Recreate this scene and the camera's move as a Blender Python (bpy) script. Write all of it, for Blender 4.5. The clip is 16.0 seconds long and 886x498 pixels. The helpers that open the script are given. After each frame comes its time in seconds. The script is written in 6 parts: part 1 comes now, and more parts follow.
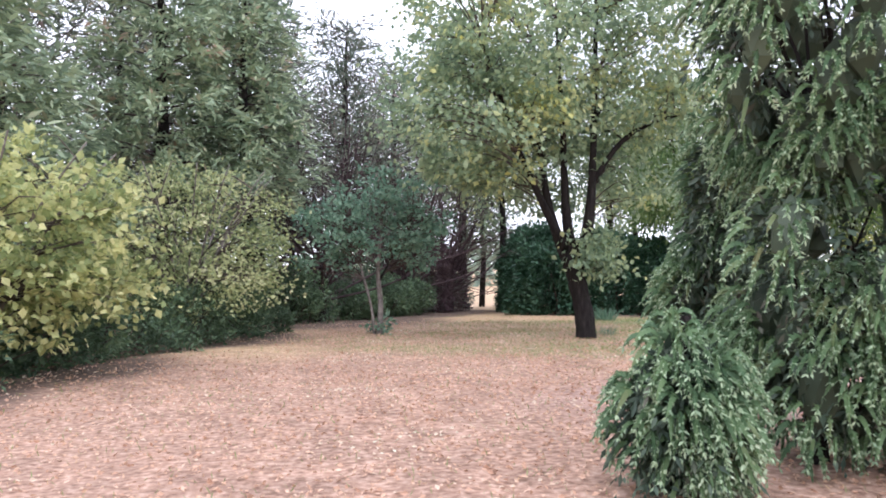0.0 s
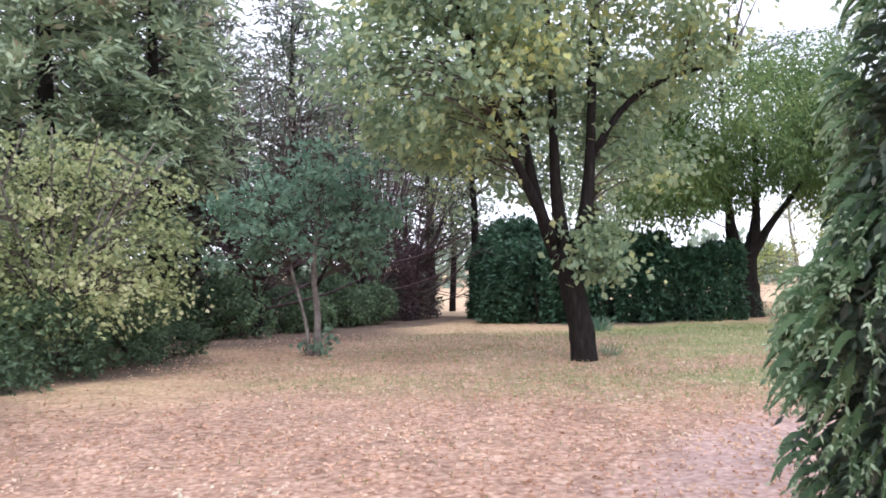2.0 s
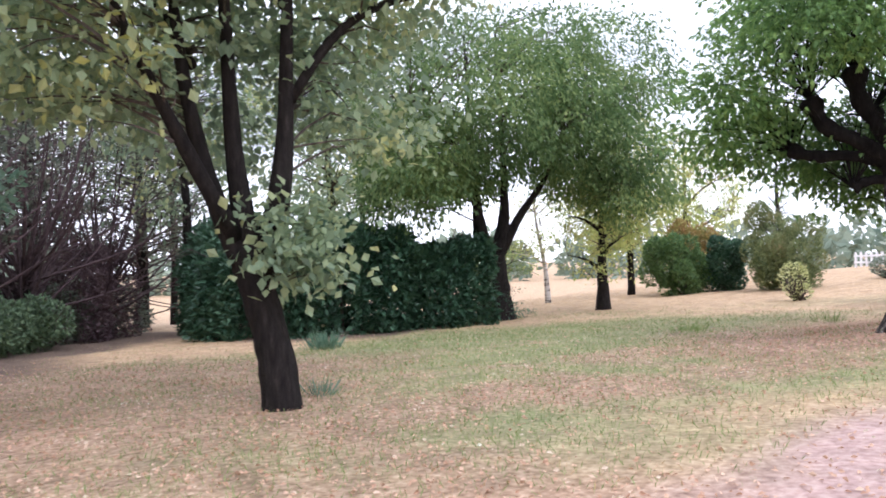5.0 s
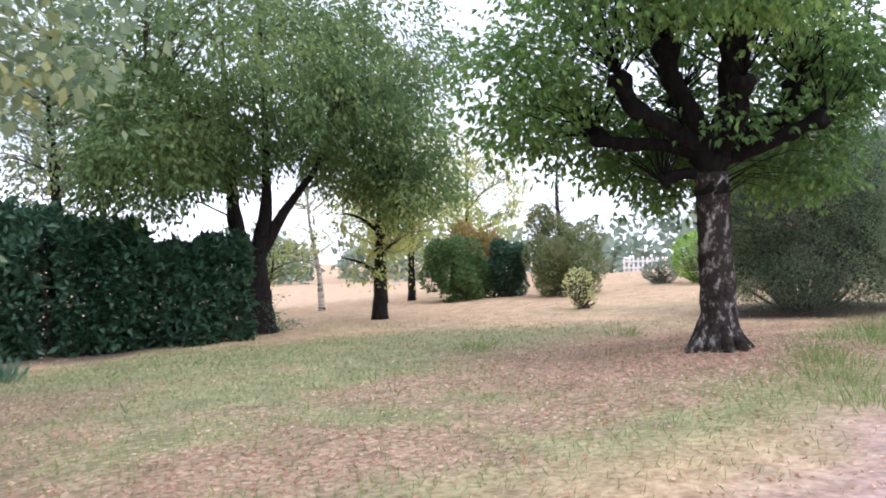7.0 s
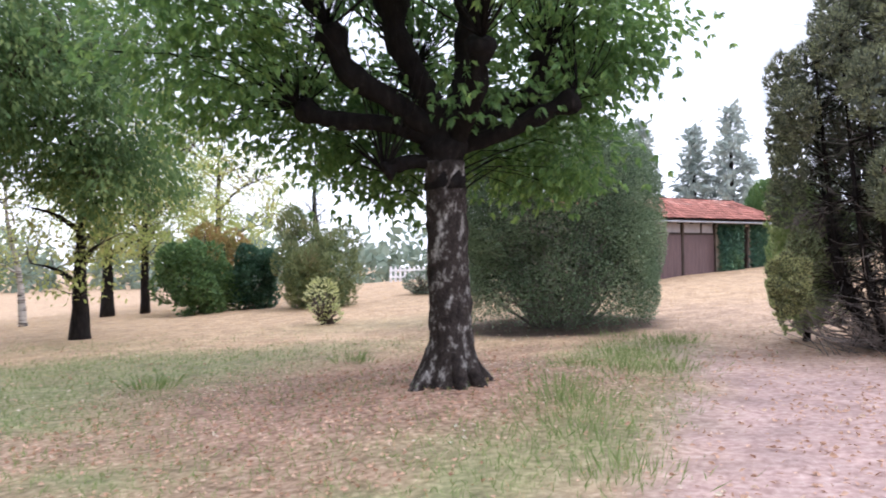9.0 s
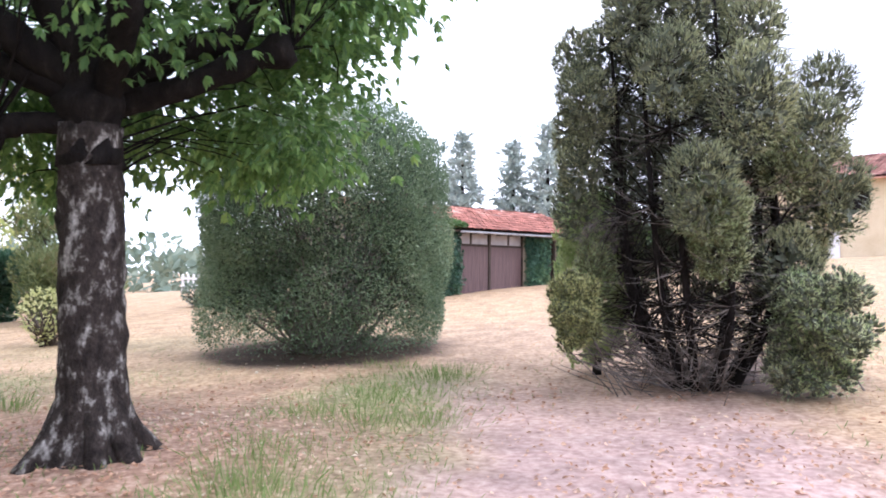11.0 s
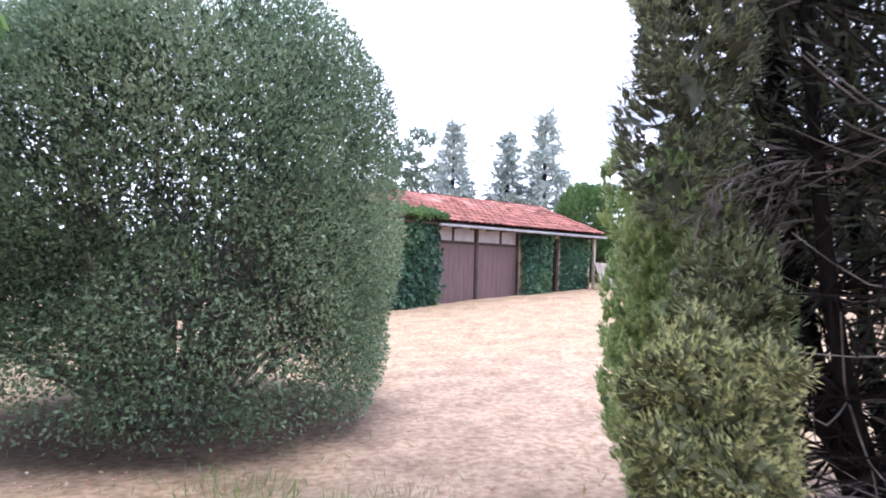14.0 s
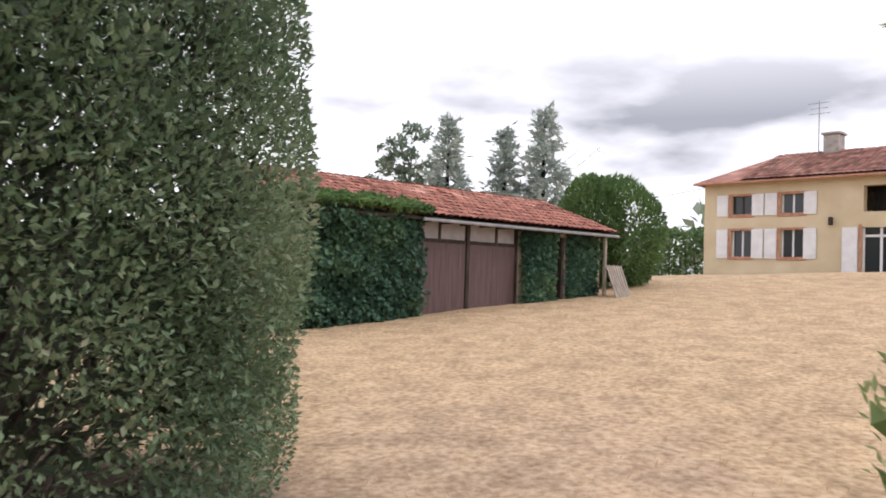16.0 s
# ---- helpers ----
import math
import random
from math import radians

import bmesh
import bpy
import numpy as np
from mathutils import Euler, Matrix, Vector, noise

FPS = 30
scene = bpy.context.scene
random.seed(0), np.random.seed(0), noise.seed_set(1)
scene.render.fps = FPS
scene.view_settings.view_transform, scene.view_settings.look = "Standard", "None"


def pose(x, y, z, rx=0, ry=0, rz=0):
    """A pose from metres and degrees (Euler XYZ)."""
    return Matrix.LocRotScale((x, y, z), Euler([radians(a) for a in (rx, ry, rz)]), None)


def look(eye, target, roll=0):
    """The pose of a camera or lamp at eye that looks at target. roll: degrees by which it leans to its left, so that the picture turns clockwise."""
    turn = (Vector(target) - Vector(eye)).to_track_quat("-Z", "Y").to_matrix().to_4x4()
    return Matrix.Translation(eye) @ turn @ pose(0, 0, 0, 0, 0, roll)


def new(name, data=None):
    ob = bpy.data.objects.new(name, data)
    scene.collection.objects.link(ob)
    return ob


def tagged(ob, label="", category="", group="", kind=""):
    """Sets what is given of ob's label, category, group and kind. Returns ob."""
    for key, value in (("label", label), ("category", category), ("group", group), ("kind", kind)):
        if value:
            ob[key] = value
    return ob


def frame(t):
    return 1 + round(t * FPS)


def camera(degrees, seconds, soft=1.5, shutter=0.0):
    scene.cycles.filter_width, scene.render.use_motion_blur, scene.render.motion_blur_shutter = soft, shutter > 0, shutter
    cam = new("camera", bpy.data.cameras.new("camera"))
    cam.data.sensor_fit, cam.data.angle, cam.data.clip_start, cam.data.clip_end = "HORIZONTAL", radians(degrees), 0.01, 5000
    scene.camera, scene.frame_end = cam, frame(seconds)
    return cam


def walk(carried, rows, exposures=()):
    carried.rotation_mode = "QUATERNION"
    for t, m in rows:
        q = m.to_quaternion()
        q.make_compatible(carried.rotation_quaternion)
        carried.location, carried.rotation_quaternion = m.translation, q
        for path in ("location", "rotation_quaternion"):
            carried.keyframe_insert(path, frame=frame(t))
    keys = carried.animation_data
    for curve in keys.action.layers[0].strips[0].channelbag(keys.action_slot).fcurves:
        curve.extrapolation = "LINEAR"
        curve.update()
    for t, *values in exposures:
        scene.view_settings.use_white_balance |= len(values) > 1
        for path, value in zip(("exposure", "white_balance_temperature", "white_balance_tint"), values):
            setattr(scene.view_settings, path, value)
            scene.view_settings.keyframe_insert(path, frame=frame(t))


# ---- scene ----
PATH = [
    (0, (-6.460, -6.337, 1.505), (-5.815, -4.445, 1.547), 0.3),
    (0.5, (-6.114, -5.340, 1.520), (-5.459, -3.451, 1.563), 0.1),
    (1, (-5.717, -4.356, 1.521), (-5.036, -2.476, 1.563), -0.0),
    (1.5, (-5.187, -3.340, 1.525), (-4.494, -1.464, 1.569), -0.3),
    (2, (-4.723, -2.348, 1.513), (-4.011, -0.480, 1.557), -0.2),
    (2.5, (-4.244, -1.523, 1.491), (-3.501, 0.334, 1.538), -0.7),
    (3, (-3.731, -0.774, 1.498), (-2.905, 1.047, 1.541), -0.9),
    (3.5, (-3.236, -0.213, 1.499), (-2.333, 1.571, 1.542), -1.2),
    (4, (-2.718, 0.179, 1.492), (-1.700, 1.900, 1.536), -1.5),
    (6.5, (-0.072, 2.583, 1.500), (1.475, 3.850, 1.532), -1.2),
    (7, (0.762, 2.963, 1.514), (2.392, 4.121, 1.546), -1.1),
    (7.5, (1.477, 3.229, 1.506), (3.191, 4.258, 1.539), -0.9),
    (8, (2.205, 3.380, 1.515), (3.987, 4.286, 1.550), -0.6),
    (8.5, (2.860, 3.404, 1.508), (4.684, 4.223, 1.547), -0.4),
    (9, (3.561, 3.314, 1.525), (5.447, 3.977, 1.569), -0.5),
    (9.5, (4.310, 3.245, 1.564), (6.246, 3.747, 1.608), -0.2),
    (10, (4.979, 3.115, 1.571), (6.937, 3.519, 1.624), 0.5),
    (12.5, (8.505, 2.628, 1.714), (10.502, 2.716, 1.782), 0.0),
    (13, (9.553, 2.657, 1.760), (11.549, 2.758, 1.825), 0.7),
    (13.5, (10.548, 2.828, 1.749), (12.537, 3.024, 1.815), 1.2),
    (14, (11.653, 3.008, 1.760), (13.640, 3.227, 1.825), 1.7),
    (14.5, (12.643, 3.065, 1.783), (14.629, 3.287, 1.850), 1.5),
    (15, (13.388, 3.086, 1.796), (15.375, 3.305, 1.864), 1.9),
    (15.5, (14.191, 3.103, 1.840), (16.179, 3.319, 1.907), 1.8),
    (16, (14.971, 3.100, 1.864), (16.959, 3.311, 1.930), 1.9),
]
cam = camera(59.6, 16.0, soft=1.8, shutter=0.2)
walk(cam, [(t, look(eye, target, roll)) for t, eye, target, roll in PATH],
     exposures=((0, 0.1, 5750, 20), (4, 0.12, 5750, 20), (6.5, -0.02, 5650, 20), (7.5, -0.02, 5650, 20), (8.5, -0.1, 5650, 20), (9.5, 0.02, 5650, 20), (10, 0.1, 5650, 20), (12.5, 0.36, 5350, 24), (14.5, 0.22, 5350, 24), (15, 0.05, 5550, 22), (15.5, -0.25, 5950, 18), (16, -0.62, 6300, 16)))

# ---- sky and sun ----
SUN_EL, SUN_ROT = radians(52), radians(200)
world = bpy.data.worlds.new("overcast_sky")
scene.world = world
world.use_nodes = True
wn, wl = world.node_tree.nodes, world.node_tree.links
sky = wn.new("ShaderNodeTexSky")
sky.sky_type, sky.sun_disc, sky.sun_elevation, sky.sun_rotation = "NISHITA", False, SUN_EL, SUN_ROT
sky_dim = wn.new("ShaderNodeVectorMath")
sky_dim.operation = "SCALE"
sky_dim.inputs["Scale"].default_value = 0.12
wl.new(sky.outputs[0], sky_dim.inputs[0])
wco = wn.new("ShaderNodeTexCoord")
wmap = wn.new("ShaderNodeMapping")
wmap.inputs["Scale"].default_value = (1.0, 1.0, 3.2)
wmap.inputs["Location"].default_value = (0.35, 0.1, 0.0)
wl.new(wco.outputs["Generated"], wmap.inputs[0])
cloud = wn.new("ShaderNodeTexNoise")
cloud.inputs["Scale"].default_value, cloud.inputs["Detail"].default_value = 1.9, 7.0
wl.new(wmap.outputs[0], cloud.inputs["Vector"])
cramp = wn.new("ShaderNodeValToRGB")
cramp.color_ramp.elements[0].position, cramp.color_ramp.elements[0].color = 0.36, (0.5, 0.51, 0.54, 1)
cramp.color_ramp.elements[1].position, cramp.color_ramp.elements[1].color = 0.49, (1.5, 1.5, 1.52, 1)
wl.new(cloud.outputs[0], cramp.inputs[0])
wmix = wn.new("ShaderNodeMixRGB")
wmix.inputs[0].default_value = 0.9
wl.new(sky_dim.outputs[0], wmix.inputs[1])
wsep = wn.new("ShaderNodeSeparateXYZ")
wl.new(wco.outputs["Generated"], wsep.inputs[0])
whigh = wn.new("ShaderNodeMapRange")
whigh.inputs["From Min"].default_value, whigh.inputs["From Max"].default_value = 0.2, 0.34
wl.new(wsep.outputs["Z"], whigh.inputs["Value"])
wveil = wn.new("ShaderNodeMixRGB")
wveil.inputs[2].default_value = (1.38, 1.38, 1.4, 1)
wl.new(whigh.outputs[0], wveil.inputs[0])
wl.new(cramp.outputs[0], wveil.inputs[1])
wl.new(wveil.outputs[0], wmix.inputs[2])
wl.new(wmix.outputs[0], wn["Background"].inputs[0])
wn["Background"].inputs[1].default_value = 1.5
sun = new("sun", bpy.data.lights.new("sun", "SUN"))
sun.data.energy, sun.data.angle, sun.data.color = 1.1, radians(14), (1.0, 0.96, 0.9)
sun.matrix_world = look((0, 0, 30), (0 + 30 * math.sin(SUN_ROT) / math.tan(SUN_EL) * -1, 30 * math.cos(SUN_ROT) / math.tan(SUN_EL) * -1, 0))

# ---- ground height ----
def lie(x, y):
    """Height of the ground: it climbs gently towards the barn and the house."""
    a, b = np.clip(x, -20, 42.5) / 10, np.clip(y, -25, 45) / 10
    mound = 0.12 * np.exp(-((x - 11.45) ** 2 + (y - 6.0) ** 2) / 3.2)
    return 0.1972 * a - 0.1751 * b + 0.0617 * a * a - 0.0931 * a * b - 0.0214 * b * b + mound


# ---- materials ----
def material(name):
    m = bpy.data.materials.new(name)
    m.use_nodes = True
    return m, m.node_tree.nodes, m.node_tree.links, m.node_tree.nodes["Principled BSDF"]


def ramp(nodes, stops):
    r = nodes.new("ShaderNodeValToRGB")
    while len(r.color_ramp.elements) < len(stops):
        r.color_ramp.elements.new(0.5)
    for e, (p, c) in zip(r.color_ramp.elements, stops):
        e.position, e.color = p, (*c, 1)
    return r


def noise_tex(nodes, links, scale, detail=4.0, stretch=None):
    co = nodes.new("ShaderNodeTexCoord")
    n = nodes.new("ShaderNodeTexNoise")
    n.inputs["Scale"].default_value, n.inputs["Detail"].default_value = scale, detail
    if stretch:
        mp = nodes.new("ShaderNodeMapping")
        mp.inputs["Scale"].default_value = stretch
        links.new(co.outputs["Object"], mp.inputs[0])
        links.new(mp.outputs[0], n.inputs["Vector"])
    else:
        links.new(co.outputs["Object"], n.inputs["Vector"])
    return n


def bump(nodes, links, source, bsdf, strength, distance):
    b = nodes.new("ShaderNodeBump")
    b.inputs["Strength"].default_value, b.inputs["Distance"].default_value = strength, distance
    links.new(source, b.inputs["Height"])
    links.new(b.outputs[0], bsdf.inputs["Normal"])


def leaf_material(name, colours, rough=0.55, glow=0.3, patch=1.2, vary=0.55):
    """Leaves: colour varies from leaf to leaf and, more slowly, over the plant; light shines partly through."""
    m, n, l, b = material(name)
    geo = n.new("ShaderNodeNewGeometry")
    big = noise_tex(n, l, patch, 2.0)
    add = n.new("ShaderNodeMath")
    add.operation = "MULTIPLY_ADD"
    l.new(geo.outputs["Random Per Island"], add.inputs[0])
    add.inputs[1].default_value = vary
    sc = n.new("ShaderNodeMath")
    sc.operation = "MULTIPLY_ADD"
    l.new(big.outputs[0], sc.inputs[0])
    sc.inputs[1].default_value, sc.inputs[2].default_value = 1.3, -0.42 + (0.55 - vary) / 2
    l.new(sc.outputs[0], add.inputs[2])
    r = ramp(n, [(i / max(1, len(colours) - 1), tuple(min(0.7, 1.3 * k) for k in c)) for i, c in enumerate(colours)])
    l.new(add.outputs[0], r.inputs[0])
    l.new(r.outputs[0], b.inputs["Base Color"])
    b.inputs["Roughness"].default_value = rough
    b.inputs["Specular IOR Level"].default_value = 0.3
    t = n.new("ShaderNodeBsdfTranslucent")
    l.new(r.outputs[0], t.inputs[0])
    mix = n.new("ShaderNodeMixShader")
    mix.inputs[0].default_value = min(0.5, glow + 0.1)
    l.new(b.outputs[0], mix.inputs[1])
    l.new(t.outputs[0], mix.inputs[2])
    l.new(mix.outputs[0], n["Material Output"].inputs[0])
    return m


def rough_material(name, stops, scale, rough=0.85, detail=6.0, depth=0.01, stretch=None, fine=None, grain=0.5):
    m, n, l, b = material(name)
    t = noise_tex(n, l, scale, detail, stretch)
    t.inputs["Roughness"].default_value = grain
    r = ramp(n, stops)
    l.new(t.outputs[0], r.inputs[0])
    out = r.outputs[0]
    if fine:
        t2 = noise_tex(n, l, fine, 3.0, stretch)
        mx = n.new("ShaderNodeMixRGB")
        mx.blend_type, mx.inputs[0].default_value = "OVERLAY", 0.5
        l.new(out, mx.inputs[1])
        l.new(t2.outputs[0], mx.inputs[2])
        out = mx.outputs[0]
        bump(n, l, t2.outputs[0], b, 0.6, depth)
    else:
        bump(n, l, t.outputs[0], b, 0.6, depth)
    l.new(out, b.inputs["Base Color"])
    b.inputs["Roughness"].default_value = rough
    b.inputs["Specular IOR Level"].default_value = 0.15 if rough > 0.8 else 0.5
    return m


BARK_DARK = rough_material("dark_bark", [(0.3, (0.01, 0.008, 0.008)), (0.6, (0.024, 0.02, 0.018)), (0.8, (0.05, 0.042, 0.037))], 6, depth=0.03, stretch=(3, 3, 0.7), fine=40)
BARK_LICHEN = rough_material("lichen_bark", [(0.36, (0.014, 0.011, 0.01)), (0.53, (0.045, 0.036, 0.031)), (0.585, (0.18, 0.17, 0.155)), (0.7, (0.46, 0.44, 0.41))], 8, detail=12.0, depth=0.03, stretch=(1.2, 1.2, 0.75), fine=45, grain=0.68)
BARK_BLACK = rough_material("black_chestnut_bark", [(0.3, (0.005, 0.004, 0.004)), (0.6, (0.013, 0.011, 0.01)), (0.85, (0.04, 0.035, 0.03))], 7, depth=0.03, stretch=(2, 2, 0.8), fine=40)
BARK_PALE = rough_material("pale_bark", [(0.3, (0.12, 0.1, 0.085)), (0.55, (0.30, 0.27, 0.23)), (0.8, (0.5, 0.48, 0.44))], 5, depth=0.02, stretch=(2, 2, 0.6), fine=40)
BARK_BIRCH = rough_material("birch_bark", [(0.4, (0.08, 0.07, 0.06)), (0.5, (0.5, 0.47, 0.43)), (0.8, (0.66, 0.63, 0.58))], 3, depth=0.01, stretch=(0.6, 0.6, 4), fine=30)
TWIG = rough_material("twig_bark", [(0.3, (0.05, 0.04, 0.035)), (0.7, (0.15, 0.12, 0.1))], 8, depth=0.005)
TWIG_GREY = rough_material("dry_twig_bark", [(0.3, (0.10, 0.085, 0.075)), (0.7, (0.3, 0.27, 0.24))], 8, depth=0.005)
TWIG_PURPLE = rough_material("bare_twig_bark", [(0.3, (0.045, 0.03, 0.034)), (0.7, (0.12, 0.085, 0.085))], 8, depth=0.005)

L_MAPLE = leaf_material("maple_leaf", [(0.108, 0.156, 0.114), (0.156, 0.216, 0.144), (0.204, 0.276, 0.174), (0.252, 0.324, 0.192), (0.312, 0.372, 0.216), (0.432, 0.444, 0.204), (0.6, 0.54, 0.156)], glow=0.4, patch=0.4)
L_SAPLING = leaf_material("sapling_leaf", [(0.072, 0.144, 0.098), (0.132, 0.218, 0.149), (0.228, 0.333, 0.23)], glow=0.3)
L_HAZEL = leaf_material("hazel_leaf", [(0.1, 0.14, 0.06), (0.2, 0.25, 0.1), (0.34, 0.37, 0.16), (0.5, 0.5, 0.23), (0.58, 0.54, 0.29)], glow=0.35, patch=0.8)
L_HAZEL_DULL = leaf_material("dull_hazel_leaf", [(0.125, 0.163, 0.074), (0.25, 0.3, 0.135), (0.425, 0.45, 0.23), (0.55, 0.525, 0.324)], glow=0.35, patch=0.6)
L_CYPRESS = leaf_material("cypress_spray", [(0.0935, 0.132, 0.0935), (0.165, 0.22, 0.143), (0.264, 0.33, 0.209), (0.352, 0.407, 0.253), (0.374, 0.242, 0.187)], glow=0.2, patch=0.7)
L_CYPRESS_NEAR = leaf_material("weeping_cypress_spray", [(0.045, 0.0855, 0.045), (0.081, 0.144, 0.0675), (0.135, 0.211, 0.0945), (0.18, 0.171, 0.081)], glow=0.2, patch=1.6, vary=0.4)
L_CYPRESS_TIP = leaf_material("young_cypress_spray", [(0.138, 0.207, 0.127), (0.23, 0.31, 0.184), (0.345, 0.437, 0.27), (0.483, 0.575, 0.38)], glow=0.2, patch=1.2)
# dark cypress colours: the shade in gaps between clumps is put in here
L_CYPRESS_CORE = leaf_material("inner_shade_cypress_spray", [(0.0234, 0.039, 0.0276), (0.0432, 0.0666, 0.0432), (0.0702, 0.0978, 0.0624), (0.101, 0.078, 0.0588)], glow=0.05, patch=1.6)
# very dark green that paints the shade deep inside dense plants
L_CORE = leaf_material("inner_shade_needle", [(0.029, 0.041, 0.027), (0.056, 0.076, 0.048), (0.096, 0.119, 0.072)], glow=0.0, patch=2.0)
# dimmed leaf colours of golden juniper and thuja: older growth and painted inner shade
L_GOLD_CORE = leaf_material("inner_shade_golden_needle", [(0.05, 0.058, 0.028), (0.09, 0.1, 0.045), (0.13, 0.14, 0.06)], glow=0.0, patch=3.0)
L_THUJA_CORE = leaf_material("inner_shade_thuja_spray", [(0.141, 0.2, 0.0832), (0.248, 0.333, 0.133), (0.389, 0.466, 0.182)], glow=0.0, patch=3.0)
# juniper leaf colour dimmed: older inner sprays plus shade put into the colour
L_JUNIPER_CORE = leaf_material("inner_shade_juniper_spray", [(0.048, 0.054, 0.036), (0.078, 0.09, 0.06), (0.12, 0.12, 0.078)], glow=0.0, patch=3.0)
L_DARK = leaf_material("dark_conifer_needle", [(0.064, 0.093, 0.072), (0.115, 0.144, 0.105), (0.172, 0.187, 0.137), (0.216, 0.144, 0.137)], glow=0.15)
L_LAUREL = leaf_material("laurel_leaf", [(0.022, 0.055, 0.032), (0.045, 0.095, 0.055), (0.08, 0.15, 0.085)], rough=0.32, glow=0.12)
L_WEEP = leaf_material("ash_leaf", [(0.0525, 0.0998, 0.042), (0.0893, 0.152, 0.0546), (0.158, 0.226, 0.084), (0.284, 0.347, 0.126)], glow=0.4, patch=0.3)
L_PALE = leaf_material("pale_birch_leaf", [(0.22, 0.3, 0.08), (0.34, 0.4, 0.13), (0.45, 0.46, 0.17), (0.5, 0.4, 0.15)], glow=0.4, patch=0.4)
L_CHESTNUT = leaf_material("chestnut_leaflet", [(0.066, 0.127, 0.0495), (0.11, 0.198, 0.066), (0.187, 0.303, 0.0935), (0.374, 0.484, 0.143)], rough=0.45, glow=0.4, patch=0.5)
L_BOX = leaf_material("box_leaf", [(0.0616, 0.093, 0.056), (0.101, 0.151, 0.0874), (0.157, 0.218, 0.125), (0.235, 0.302, 0.179), (0.336, 0.336, 0.235)], rough=0.45, glow=0.2, patch=0.9, vary=0.45)
L_JUNIPER = leaf_material("juniper_spray", [(0.0935, 0.11, 0.077), (0.176, 0.198, 0.116), (0.286, 0.308, 0.165), (0.44, 0.429, 0.231)], glow=0.1, patch=1.1, vary=0.25)
L_GOLD = leaf_material("golden_juniper_spray", [(0.189, 0.217, 0.094), (0.378, 0.393, 0.17), (0.6, 0.6, 0.247), (0.6, 0.6, 0.343)], glow=0.25, patch=1.8, vary=0.35)
L_PLUME = leaf_material("plume_spray", [(0.179, 0.244, 0.122), (0.325, 0.423, 0.195), (0.488, 0.6, 0.309), (0.6, 0.6, 0.374)], glow=0.2, patch=1.8, vary=0.35)
L_THUJA = leaf_material("thuja_spray", [(0.185, 0.316, 0.132), (0.419, 0.595, 0.222), (0.6, 0.6, 0.334), (0.6, 0.6, 0.446)], glow=0.2, patch=1.4, vary=0.4)
L_UNDER = leaf_material("undergrowth_leaf", [(0.042, 0.07, 0.042), (0.077, 0.119, 0.07), (0.119, 0.182, 0.098), (0.168, 0.224, 0.112)], rough=0.5, glow=0.2, patch=0.7)
L_PURPLE = leaf_material("purple_shrub_leaf", [(0.06, 0.04, 0.045), (0.1, 0.065, 0.07), (0.13, 0.09, 0.08)], glow=0.2)
L_IVY = leaf_material("ivy_leaf", [(0.025, 0.055, 0.04), (0.05, 0.105, 0.07), (0.085, 0.16, 0.095), (0.15, 0.23, 0.11)], rough=0.4, glow=0.15, patch=0.8)
L_GREEN = leaf_material("shrub_leaf", [(0.05, 0.1, 0.04), (0.1, 0.17, 0.06), (0.16, 0.24, 0.08)], glow=0.3)
L_BRIGHT = leaf_material("bright_shrub_leaf", [(0.14, 0.26, 0.05), (0.24, 0.38, 0.08), (0.36, 0.48, 0.12)], glow=0.4)
L_RUSSET = leaf_material("russet_leaf", [(0.17, 0.198, 0.06), (0.289, 0.22, 0.08), (0.34, 0.198, 0.09)], glow=0.3)
L_YELLOW = leaf_material("yellow_shrub_leaf", [(0.3, 0.33, 0.13), (0.45, 0.47, 0.22), (0.56, 0.55, 0.32)], glow=0.35)
# grey-green leaf; on the far trees it also paints in the haze
L_GREY = leaf_material("hazy_grey_leaf", [(0.12, 0.17, 0.13), (0.19, 0.24, 0.18), (0.26, 0.3, 0.22)], glow=0.2, patch=0.2)
# needles paled so that the colour itself carries the haze of distance
L_PINE = leaf_material("hazed_pine_needle", [(0.234, 0.281, 0.268), (0.351, 0.398, 0.365), (0.468, 0.515, 0.463)], glow=0.15, patch=0.3)
L_LITTER = leaf_material("fallen_leaf", [(0.3, 0.17, 0.11), (0.42, 0.26, 0.17), (0.54, 0.37, 0.26), (0.66, 0.52, 0.4)], rough=0.7, glow=0.1, patch=0.5)
L_GRASS = leaf_material("grass_blade", [(0.1, 0.16, 0.045), (0.17, 0.24, 0.075), (0.29, 0.32, 0.13)], rough=0.6, glow=0.25, patch=0.25)
L_STRAW = leaf_material("dry_grass_blade", [(0.331, 0.212, 0.097), (0.47, 0.312, 0.155), (0.586, 0.413, 0.222)], rough=0.7, glow=0.2, patch=0.25)


